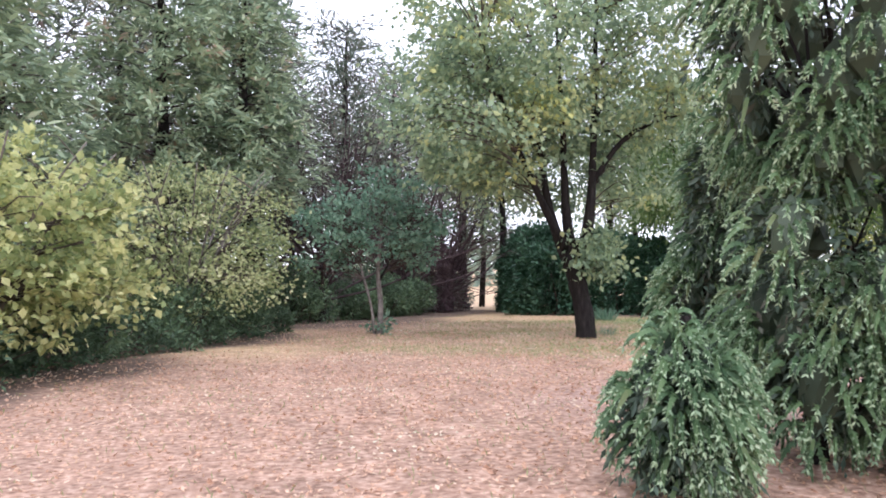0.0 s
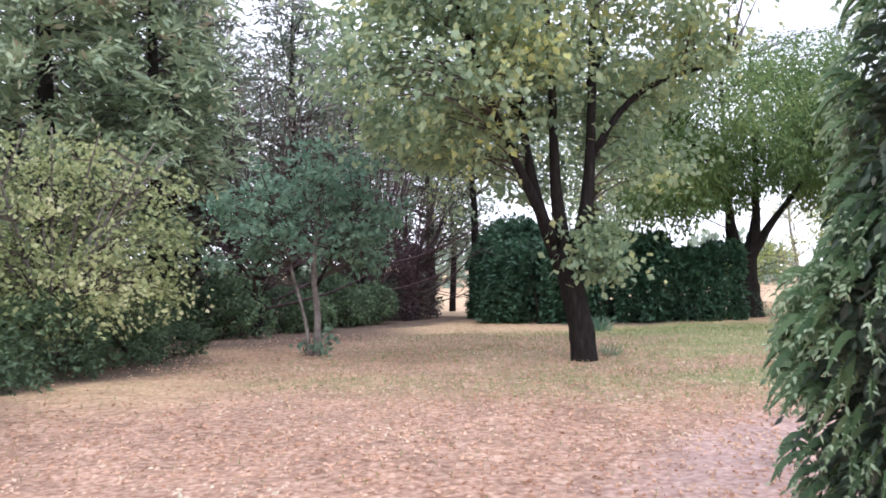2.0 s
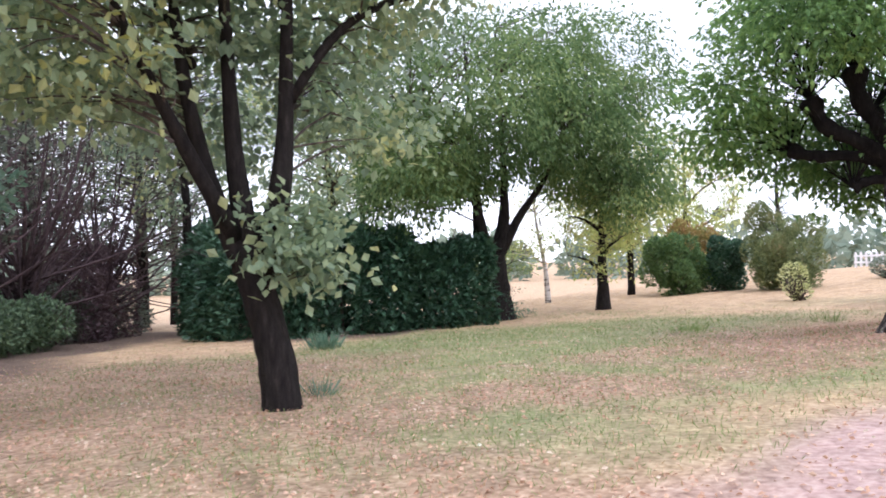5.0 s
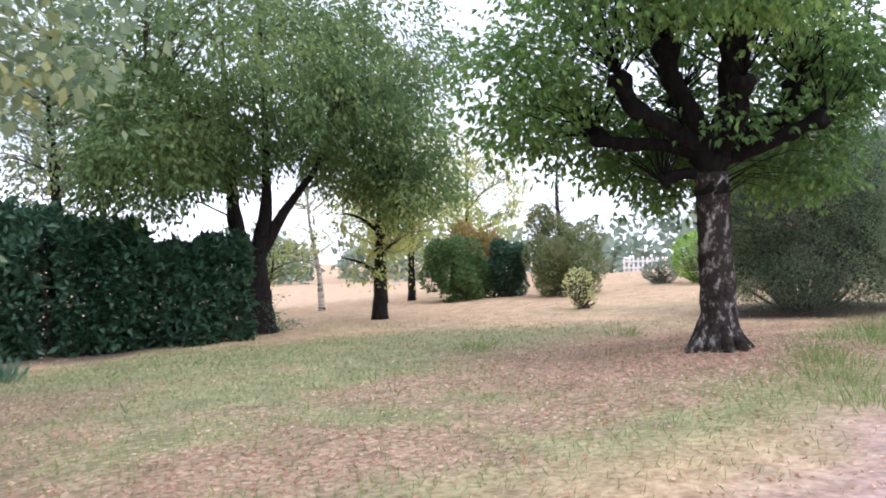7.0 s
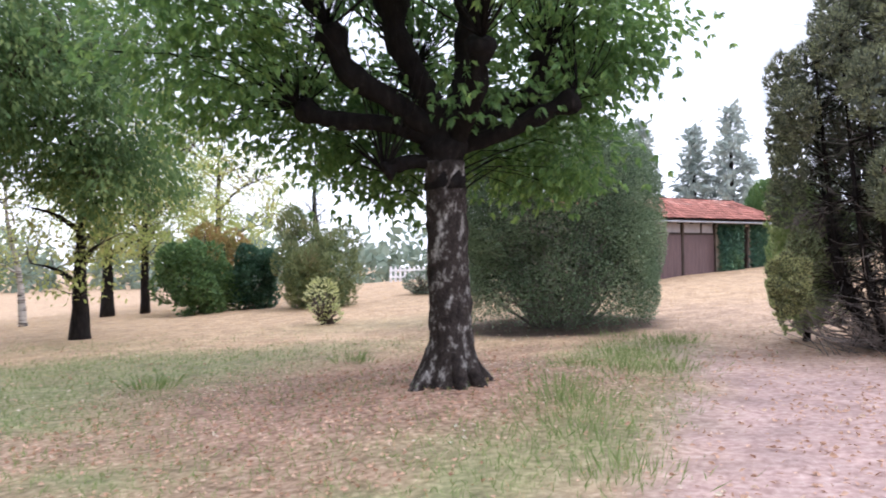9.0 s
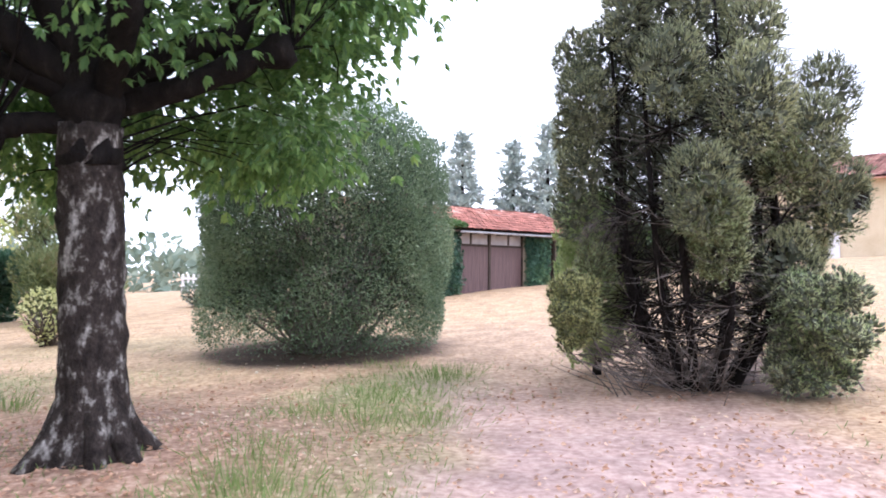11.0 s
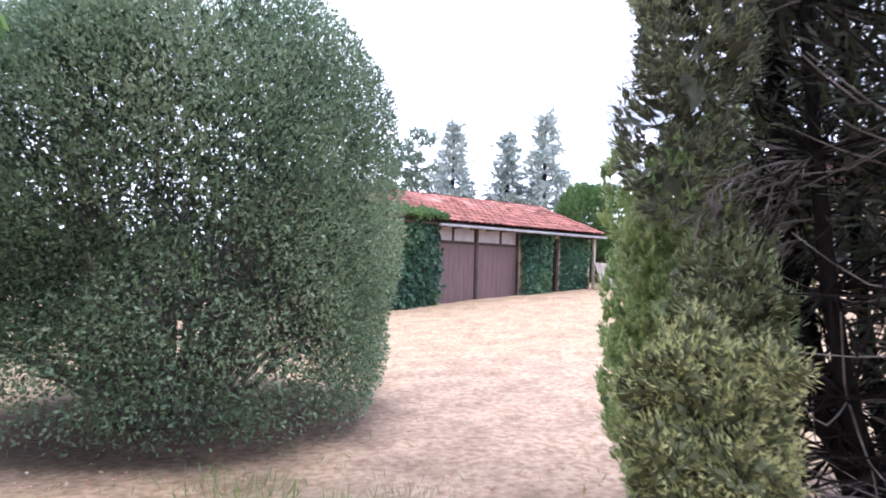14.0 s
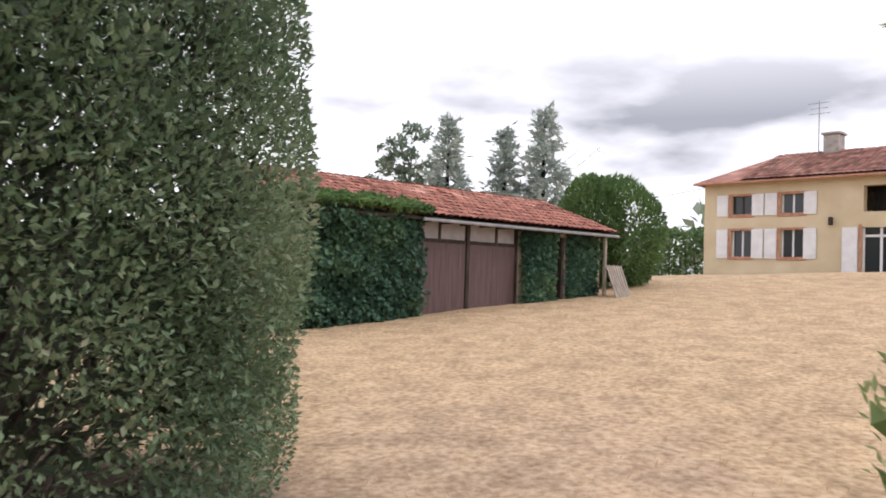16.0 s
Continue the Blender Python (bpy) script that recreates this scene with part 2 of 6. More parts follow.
def ground_material():
    m, n, l, b = material("dry_meadow")
    big, fine, mid = noise_tex(n, l, 0.35, 5.0), noise_tex(n, l, 14.0, 6.0), noise_tex(n, l, 2.2, 5.0)

    def mask(name):
        a = n.new("ShaderNodeAttribute")
        a.attribute_name = name
        return a.outputs["Fac"]

    def mixed(fac, one, two):
        x = n.new("ShaderNodeMixRGB")
        l.new(fac, x.inputs[0])
        l.new(one, x.inputs[1])
        l.new(two, x.inputs[2])
        return x.outputs[0]

    def coloured(source, stops):
        r = ramp(n, stops)
        l.new(source, r.inputs[0])
        return r.outputs[0]

    straw = coloured(fine.outputs[0], [(0.3, (0.32, 0.205, 0.105)), (0.5, (0.5, 0.345, 0.2)), (0.7, (0.62, 0.455, 0.285))])
    green = coloured(fine.outputs[0], [(0.3, (0.15, 0.17, 0.07)), (0.55, (0.27, 0.28, 0.13)), (0.75, (0.42, 0.38, 0.2))])
    litter = coloured(fine.outputs[0], [(0.32, (0.2, 0.115, 0.075)), (0.5, (0.37, 0.225, 0.155)), (0.68, (0.54, 0.375, 0.28))])
    dirt = coloured(fine.outputs[0], [(0.3, (0.34, 0.22, 0.185)), (0.55, (0.49, 0.345, 0.295)), (0.8, (0.6, 0.47, 0.41))])
    # blackish brown: leaf mould with the plants' shade put into its colour
    mould_shade = coloured(fine.outputs[0], [(0.3, (0.05, 0.035, 0.028)), (0.6, (0.12, 0.08, 0.06)), (0.8, (0.2, 0.13, 0.1))])
    c = mixed(mask("green"), straw, green)
    c = mixed(mask("litter"), c, litter)
    c = mixed(mask("path"), c, dirt)
    c = mixed(mask("mould_shade"), c, mould_shade)
    tint = n.new("ShaderNodeMixRGB")
    tint.blend_type, tint.inputs[0].default_value = "OVERLAY", 0.55
    l.new(c, tint.inputs[1])
    l.new(mid.outputs[0], tint.inputs[2])
    l.new(tint.outputs[0], b.inputs["Base Color"])
    b.inputs["Roughness"].default_value = 0.95
    bump(n, l, fine.outputs[0], b, 0.7, 0.03)
    return m


GROUND = ground_material()
TILE = rough_material("red_clay_tile", [(0.3, (0.24, 0.095, 0.07)), (0.5, (0.44, 0.19, 0.14)), (0.66, (0.55, 0.3, 0.23)), (0.8, (0.52, 0.43, 0.38))], 1.6, depth=0.01, fine=30)
TILE_OLD = rough_material("brown_clay_tile", [(0.3, (0.16, 0.07, 0.055)), (0.5, (0.27, 0.13, 0.1)), (0.75, (0.38, 0.22, 0.17))], 1.4, depth=0.01, fine=30)
DOOR_PAINT = rough_material("brown_door_paint", [(0.3, (0.085, 0.05, 0.05)), (0.6, (0.12, 0.073, 0.07)), (0.8, (0.15, 0.098, 0.092))], 3, rough=0.55, depth=0.002, stretch=(6, 1, 0.5), fine=50)
DARK_WOOD = rough_material("dark_timber", [(0.3, (0.03, 0.024, 0.02)), (0.7, (0.09, 0.07, 0.058))], 5, depth=0.004, stretch=(4, 4, 0.4))
PALE_WOOD = rough_material("weathered_wood", [(0.3, (0.26, 0.22, 0.18)), (0.7, (0.48, 0.42, 0.35))], 6, depth=0.004, stretch=(5, 5, 0.5))
RENDERED = rough_material("cream_render", [(0.3, (0.56, 0.46, 0.3)), (0.6, (0.66, 0.56, 0.39)), (0.8, (0.72, 0.63, 0.47))], 0.9, depth=0.004, fine=60)
BARN_WALL = rough_material("lime_rubble_wall", [(0.3, (0.3, 0.24, 0.18)), (0.7, (0.5, 0.43, 0.34))], 3, depth=0.01, fine=30)
BRICK_TRIM = rough_material("brick_surround", [(0.3, (0.36, 0.17, 0.11)), (0.7, (0.55, 0.31, 0.22))], 5, depth=0.004, fine=40)
WHITE_PAINT = rough_material("white_shutter_paint", [(0.3, (0.7, 0.7, 0.72)), (0.7, (0.82, 0.82, 0.83))], 3, rough=0.45, depth=0.002)
GREY_PANEL = rough_material("grey_transom_panel", [(0.3, (0.3, 0.27, 0.265)), (0.7, (0.42, 0.385, 0.38))], 4, rough=0.5, depth=0.002)
# near-black colour that stands in for the shade behind openings
DARK_INSIDE = rough_material("interior_shade", [(0.3, (0.02, 0.018, 0.017)), (0.7, (0.045, 0.04, 0.038))], 3, depth=0.002)
STONE = rough_material("chimney_stone", [(0.3, (0.3, 0.27, 0.24)), (0.7, (0.5, 0.46, 0.42))], 4, depth=0.01, fine=30)
CURTAIN = rough_material("net_curtain", [(0.3, (0.42, 0.42, 0.42)), (0.7, (0.62, 0.62, 0.6))], 5, depth=0.004, stretch=(10, 1, 0.3))
METAL = rough_material("dull_metal", [(0.3, (0.2, 0.2, 0.21)), (0.7, (0.34, 0.34, 0.35))], 6, rough=0.4, depth=0.001)
gm, gn, gl, gb = material("window_glass")
gb.inputs["Base Color"].default_value, gb.inputs["Roughness"].default_value = (0.03, 0.035, 0.04, 1), 0.06
GLASS = gm


# ---- mesh helpers ----
class Buf:
    """Collects vertices and triangles for one mesh."""

    def __init__(self):
        self.v, self.f, self.n = [], [], 0

    def add(self, verts, tris):
        verts, tris = np.asarray(verts, float).reshape(-1, 3), np.asarray(tris, int).reshape(-1, 3)
        self.v.append(verts)
        self.f.append(tris + self.n)
        self.n += len(verts)
        return self

    def mesh(self, name, smooth=False):
        v, f = np.concatenate(self.v), np.concatenate(self.f)
        me = bpy.data.meshes.new(name)
        me.vertices.add(len(v))
        me.vertices.foreach_set("co", v.astype(np.float32).ravel())
        me.loops.add(3 * len(f))
        me.loops.foreach_set("vertex_index", f.astype(np.int32).ravel())
        me.polygons.add(len(f))
        me.polygons.foreach_set("loop_start", np.arange(0, 3 * len(f), 3, dtype=np.int32))
        me.polygons.foreach_set("use_smooth", np.full(len(f), smooth))
        me.update(calc_edges=True)
        return me


def part(name, buf, mat, parent=None, label="", smooth=False):
    me = buf.mesh(name, smooth) if isinstance(buf, Buf) else buf
    if mat and not me.materials:
        me.materials.append(mat)
    ob = new(name, me)
    if parent:
        ob.parent = parent
    return tagged(ob, label) if label else ob


def thing(name, x, y, label, category, group="", turn=0.0, z=None):
    ob = new(name)
    ob.empty_display_size = 0.2
    ob.matrix_world = pose(x, y, float(lie(x, y)) if z is None else z, 0, 0, turn)
    return tagged(ob, label, category, group)


def unit(v):
    return v / np.maximum(np.linalg.norm(v, axis=-1, keepdims=True), 1e-9)


def tube(buf, points, radii, sides=6, wobble=0.0, rng=None):
    """A tapered, closed tube through the points."""
    p = np.asarray(points, float)
    r = np.asarray(radii, float) * np.ones(len(p))
    d = unit(np.gradient(p, axis=0))
    side = unit(np.cross(d, np.where(np.abs(d[:, 2:3]) > 0.95, [[1.0, 0, 0]], [[0, 0, 1.0]])))
    for i in range(1, len(side)):
        s = side[i - 1] - d[i] * (side[i - 1] @ d[i])
        side[i] = s / max(np.linalg.norm(s), 1e-6)
    up = np.cross(d, side)
    a = np.arange(sides) * 2 * np.pi / sides
    rr = r[:, None] * np.ones((1, sides))
    if wobble and rng is not None:
        rr = rr * (1 + wobble * rng.normal(size=rr.shape))
    ring = p[:, None] + rr[..., None] * (np.cos(a)[None, :, None] * side[:, None] + np.sin(a)[None, :, None] * up[:, None])
    v = np.concatenate([ring.reshape(-1, 3), p[:1], p[-1:]])
    k, m = len(p), sides
    i, j = np.meshgrid(np.arange(k - 1), np.arange(m), indexing="ij")
    a0, a1, b0, b1 = i * m + j, i * m + (j + 1) % m, (i + 1) * m + j, (i + 1) * m + (j + 1) % m
    t = np.concatenate([np.stack([a0, a1, b1], -1).reshape(-1, 3), np.stack([a0, b1, b0], -1).reshape(-1, 3)])
    j = np.arange(m)
    cap = np.concatenate([np.stack([np.full(m, k * m), (j + 1) % m, j], -1), np.stack([np.full(m, k * m + 1), (k - 1) * m + j, (k - 1) * m + (j + 1) % m], -1)])
    buf.add(v, np.concatenate([t, cap]))


def smooth_path(points, n):
    """n points on a soft curve through the given ones."""
    p = np.asarray(points, float)
    q = np.concatenate([2 * p[:1] - p[1:2], p, 2 * p[-1:] - p[-2:-1]])
    u = np.linspace(0, len(p) - 1 - 1e-6, n)
    i, f = u.astype(int), (u % 1)[:, None]
    a, b, c, d = q[i], q[i + 1], q[i + 2], q[i + 3]
    return 0.5 * (2 * b + (c - a) * f + (2 * a - 5 * b + 4 * c - d) * f**2 + (3 * b - a - 3 * c + d) * f**3)


def leaves(buf, at, along, size, rng, width=0.5, fold=0.25, spread=0.5, flat=0.9):
    """Folded leaf blades at the points, each pointing along its way, four corners a leaf."""
    n = len(at)
    if not n:
        return
    d = unit(np.asarray(along, float) + rng.normal(size=(n, 3)) * spread)
    s = unit(np.cross(d, rng.normal(size=(n, 3)) * 0.6 + [0, 0, flat]))
    up = np.cross(s, d)
    ln = (size * rng.uniform(0.6, 1.25, n))[:, None]
    w = ln * width * 0.5
    mid = at + d * ln * 0.45
    v = np.stack([at, mid + s * w + up * w * fold, at + d * ln, mid - s * w + up * w * fold], 1)
    k = np.arange(n)[:, None] * 4
    buf.add(v.reshape(-1, 3), np.concatenate([k + [0, 1, 2], k + [0, 2, 3]]))


def palms(buf, at, along, size, rng, fingers=5):
    """Palmate leaves: leaflets fanned out from one point and drooping."""
    n = len(at)
    d = unit(np.asarray(along, float))
    s = unit(np.cross(d, rng.normal(size=(n, 3)) * 0.5 + [0, 0, 1.0]))
    for k, a in enumerate(np.linspace(-1.25, 1.25, fingers)):
        way = d * math.cos(a) + s * math.sin(a) + [0, 0, -0.35]
        leaves(buf, at, way, size * (1.0 - 0.35 * abs(a) / 1.25), rng, 0.42, 0.2, 0.12)


def sprays(buf, at, along, size, rng, droop=0.5, fingers=7, width=0.3, spread=0.35, blade=0.62):
    """Feathery sprays: leaflets on both sides of an axis that bends over."""
    n = len(at)
    d = unit(np.asarray(along, float) + rng.normal(size=(n, 3)) * spread)
    s = unit(np.cross(d, rng.normal(size=(n, 3)) * 0.6 + [0, 0, 1.0]))
    ln = (size * rng.uniform(0.6, 1.3, n))[:, None]
    for k in range(fingers):
        u = (k + 0.4) / fingers
        base = at + d * ln * u - np.array([0, 0, 1.0]) * ln * droop * u * u
        tan = unit(d - np.array([0, 0, 2.0]) * droop * u)
        sign = 0.0 if k == fingers - 1 else (1 if k % 2 else -1)
        leaves(buf, base, tan + s * 0.8 * sign, size * blade * (1 - 0.4 * u), rng, width, 0.2, 0.15)


ICO = np.array([(0, 0, 1.0)] + [(0.894 * math.cos(k * 1.2566), 0.894 * math.sin(k * 1.2566), 0.447) for k in range(5)] + [(0.894 * math.cos(k * 1.2566 + 0.6283), 0.894 * math.sin(k * 1.2566 + 0.6283), -0.447) for k in range(5)] + [(0, 0, -1.0)])
ICO_FACES = [(0, 1 + k, 1 + (k + 1) % 5) for k in range(5)] + [(1 + k, 6 + k, 1 + (k + 1) % 5) for k in range(5)] + [(1 + (k + 1) % 5, 6 + k, 6 + (k + 1) % 5) for k in range(5)] + [(6 + k, 11, 6 + (k + 1) % 5) for k in range(5)]


OCT = np.array([(1.0, 0, 0), (0, 1, 0), (-1, 0, 0), (0, -1, 0), (0, 0, 1), (0, 0, -1)])
OCT_FACES = [(0, 1, 4), (1, 2, 4), (2, 3, 4), (3, 0, 4), (1, 0, 5), (2, 1, 5), (3, 2, 5), (0, 3, 5)]


def cores(buf, at, axis, girth, length, rng, shape=OCT, faces=OCT_FACES):
    """Small closed lumps, long along their axis."""
    n, m = len(at), len(shape)
    s = unit(np.cross(axis, rng.normal(size=(n, 3))))
    t = np.cross(axis, s)
    k = shape[None] * rng.uniform(0.75, 1.25, (n, m, 1))
    v = at[:, None] + girth * (k[..., :1] * s[:, None] + k[..., 1:2] * t[:, None]) + length * k[..., 2:] * axis[:, None]
    buf.add(v.reshape(-1, 3), (np.arange(n)[:, None, None] * m + np.array(faces)[None]).reshape(-1, 3))


def ball_points(rng, n, inner=0.0):
    d = unit(rng.normal(size=(n, 3)))
    return d * (inner + (1 - inner) * rng.random((n, 1)) ** 0.5), d


def hills(d, rng, count, depth):
    """A bumpy skin: for unit ways d, how far each lies out."""
    c = unit(rng.normal(size=(count, 3)))
    near = (d @ c.T).max(1)
    return 1 - depth + depth * np.clip((near - 0.75) / 0.25, 0, 1) ** 0.7


def box(buf, x0, y0, z0, x1, y1, z1, bevel=0.0):
    bm = bmesh.new()
    bmesh.ops.create_cube(bm, size=1.0, matrix=Matrix.LocRotScale(((x0 + x1) / 2, (y0 + y1) / 2, (z0 + z1) / 2), None, (abs(x1 - x0), abs(y1 - y0), abs(z1 - z0))))
    if bevel:
        bmesh.ops.bevel(bm, geom=bm.edges[:], offset=bevel, segments=1, affect="EDGES")
    bmesh.ops.triangulate(bm, faces=bm.faces[:])
    bm.verts.index_update()
    buf.add([v.co[:] for v in bm.verts], [[v.index for v in f.verts] for f in bm.faces])
    bm.free()
    return buf


# ---- ground ----
def soft_step(x, a, b):
    u = np.clip((x - a) / (b - a), 0, 1)
    return u * u * (3 - 2 * u)


def waves(x, y, seed, scale):
    """Cheap smooth noise from -1 to 1."""
    g = np.random.default_rng(seed)
    out = 0
    for k in range(7):
        a, b, c = g.normal(size=2) / scale * (1 + 0.5 * k), g.uniform(0, 6.28), 1 / (1 + 0.45 * k)
        out = out + c * np.sin(a[0] * x + a[1] * y + b)
    return out / 3.0


LANE = np.array([(-9.0, -11.0), (-5.5, -4.0), (-2.5, 0.8), (1.0, 2.3), (4.6, 2.75), (8.0, 2.3), (12.0, 1.9), (16.5, 2.9), (22.0, 3.3), (28.0, 3.4)])


def lane_gap(x, y):
    best = np.full(np.shape(x), 1e9)
    for a, b in zip(LANE[:-1], LANE[1:]):
        d = b - a
        u = np.clip(((x - a[0]) * d[0] + (y - a[1]) * d[1]) / (d @ d), 0, 1)
        best = np.minimum(best, np.hypot(x - a[0] - u * d[0], y - a[1] - u * d[1]))
    return best


def masks(x, y):
    g = lane_gap(x, y) + 0.35 * waves(x, y, 3, 1.1)
    path = (1 - soft_step(g, 1.15, 1.9)) * soft_step(x, -3.5, 0.5) * (1 - 0.75 * soft_step(x, 12.0, 16.5)) * (1 - soft_step(x, 19, 25))
    litter = (1 - soft_step(np.hypot(x + 4.5, y - 1.0) + 1.5 * waves(x, y, 5, 2.5), 5.5, 10.0)) * 0.95
    litter = np.maximum(litter, 0.75 * (1 - soft_step(np.hypot(x - 0.6, y - 13.0) + 1.5 * waves(x, y, 6, 2.0), 3.5, 6.5)))
    litter = np.maximum(litter, 0.95 * (1 - soft_step(np.hypot(x - 11.3, y - 7.0) + waves(x, y, 7, 1.6), 1.6, 3.6)))
    litter = np.maximum(litter, 0.7 * soft_step(waves(x, y, 12, 1.2), -0.1, 0.35) * (1 - soft_step(np.hypot((x - 5.5) / 1.5, y - 5.5), 4.5, 8.5)))
    green = 0.92 * (1 - soft_step(np.hypot((x - 6.5) / 1.25, y - 10.5) + 2 * waves(x, y, 8, 2.5), 4.5, 8.5))
    green = np.maximum(green, 0.75 * (1 - soft_step(np.hypot((x - 13.2) / 2.6, (y - 4.4) / 1.0) + 0.4 * waves(x, y, 9, 0.9), 0.7, 1.5)))
    green = np.maximum(green, 0.35 * soft_step(waves(x, y, 10, 3.0), 0.2, 0.9) * (1 - soft_step(x, 20, 26)))
    green = np.maximum(green, 0.8 * (1 - soft_step(np.hypot((x - 11.0) / 2.2, (y - 4.2) / 0.8) + 0.4 * waves(x, y, 13, 0.8), 0.6, 1.4)))
    # round patches below plants and wood: leaf mould and painted shade together
    mould_shade = np.zeros_like(x)
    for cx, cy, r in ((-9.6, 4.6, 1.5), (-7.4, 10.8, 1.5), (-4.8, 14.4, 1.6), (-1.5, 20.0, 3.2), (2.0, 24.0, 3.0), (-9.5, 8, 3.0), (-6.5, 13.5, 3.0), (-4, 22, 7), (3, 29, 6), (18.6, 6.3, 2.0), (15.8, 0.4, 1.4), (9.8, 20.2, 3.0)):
        mould_shade = np.maximum(mould_shade, 0.9 * (1 - soft_step(np.hypot(x - cx, y - cy) + 0.5 * waves(x, y, 11, 1.2), r * 0.8, r * 1.15)))
    return path, litter, green * (1 - 0.45 * litter), mould_shade


axis = np.concatenate([-np.geomspace(2500, 30, 24), np.arange(-29, 62, 0.5), np.geomspace(63, 2500, 24)])
ayis = np.concatenate([-np.geomspace(2500, 30, 24), np.arange(-29, 48, 0.5), np.geomspace(49, 2500, 24)])
gx, gy = np.meshgrid(axis, ayis, indexing="ij")
gz = lie(gx, gy) + 0.025 * waves(gx, gy, 1, 0.7) + 0.03 * waves(gx, gy, 2, 2.0)
ni, nj = gx.shape
ii, jj = np.meshgrid(np.arange(ni - 1), np.arange(nj - 1), indexing="ij")
q = (ii * nj + jj).ravel()
gbuf = Buf().add(np.stack([gx, gy, gz], -1).reshape(-1, 3), np.concatenate([np.stack([q, q + nj, q + nj + 1], -1), np.stack([q, q + nj + 1, q + 1], -1)]))
ground = part("ground", gbuf, GROUND, smooth=True)
for key, values in zip(("path", "litter", "green", "mould_shade"), masks(gx.ravel(), gy.ravel())):
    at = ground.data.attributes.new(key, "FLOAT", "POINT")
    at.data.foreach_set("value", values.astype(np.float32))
tagged(ground, "dry summer meadow with straw grass, fallen leaves and a dusty track", "ground", kind="structure")


def top(x, y):
    return lie(x, y) + 0.025 * waves(x, y, 1, 0.7) + 0.03 * waves(x, y, 2, 2.0)


def strew(name, n, box4, keep, make, mat, label, category, seed):
    """Loose small pieces strewn over the ground as one stuff object."""
    rng = np.random.default_rng(seed)
    x, y = rng.uniform(box4[0], box4[1], n), rng.uniform(box4[2], box4[3], n)
    ok = rng.random(n) < keep(x, y)
    x, y = x[ok], y[ok]
    buf = Buf()
    make(buf, np.stack([x, y, top(x, y)], -1), rng)
    return tagged(part(name, buf, mat), label, category, kind="stuff")


def flat_leaves(buf, p, rng):
    way = rng.normal(size=p.shape) * [1, 1, 0.25]
    leaves(buf, p + [0, 0, 0.015], way, 0.052, rng, 0.62, 0.4, 0.1)


def blades(size, lean, width=0.09):
    def make(buf, p, rng):
        leaves(buf, p - [0, 0, 0.01], rng.normal(size=p.shape) * lean * [1, 1, 0] + [0, 0, 1], size, rng, width, 0.1, 0.15)
    return make


# ---- plants ----
def crown(root, rng, lobes, mat, size, per=26, cluster=0.3, droop=0.0, stems=(), twig=0.012, twig_mat=None, palm=False, spread=0.7, width=0.55, name="crown"):
    """A crown of leaf clusters in lobes, with thin twigs that lead to them."""
    cs, outs = [], []
    for c, r, n in lobes:
        p, d = ball_points(rng, n, 0.25)
        cs.append(np.asarray(c) + p * r)
        outs.append(d)
    cs, outs = np.concatenate(cs), np.concatenate(outs)
    k = len(cs) * per
    which = np.repeat(np.arange(len(cs)), per)
    grown = rng.uniform(0.55, 1.35, len(cs))[which][:, None]
    at = cs[which] + rng.normal(size=(k, 3)) * cluster * grown * [1, 1, 0.5]
    way = outs[which] * 0.8 + [0, 0, -droop] + rng.normal(size=(k, 3)) * 0.3
    if droop > 0.8:
        at[:, 2] -= rng.random(k) * droop * 0.5
    buf = Buf()
    if palm:
        palms(buf, at, way, size, rng)
    else:
        leaves(buf, at, way, size, rng, width, 0.25, spread)
    part(name, buf, mat, root)
    if len(stems):
        nodes = np.concatenate(stems)
        tw = Buf()
        for c in cs[:: max(1, len(cs) // 260)]:
            gap = np.linalg.norm(nodes - c, axis=1) + 1.5 * np.maximum(0, nodes[:, 2] - c[2] + 0.3)
            s = nodes[gap.argmin()]
            m = (s + c) / 2 + rng.normal(size=3) * 0.12 + [0, 0, 0.12 * np.linalg.norm(c - s)]
            tube(tw, smooth_path([s, m, c], 5), np.linspace(twig * (1 + 0.5 * np.linalg.norm(c - s)), 0.004, 5), 3)
        tagged(part("twigwork", tw, twig_mat or TWIG, root), kind="stuff")


def trunk_part(root, rng, points, r0, r1, mat, name="trunk", flare=0.0, sides=12, n=16, label="", knots=()):
    p = smooth_path(points, n)
    r = np.linspace(r0, r1, n)
    if flare:
        r = r * (1 + flare * np.exp(-np.linspace(0, 1, n) * 9))
    for k, amount in knots:
        r = r * (1 + amount * np.exp(-((np.linspace(0, 1, n) - k) / 0.09) ** 2))
    buf = Buf()
    tube(buf, p, r, sides, 0.05, rng)
    part(name, buf, mat, root, label, smooth=True)
    return p


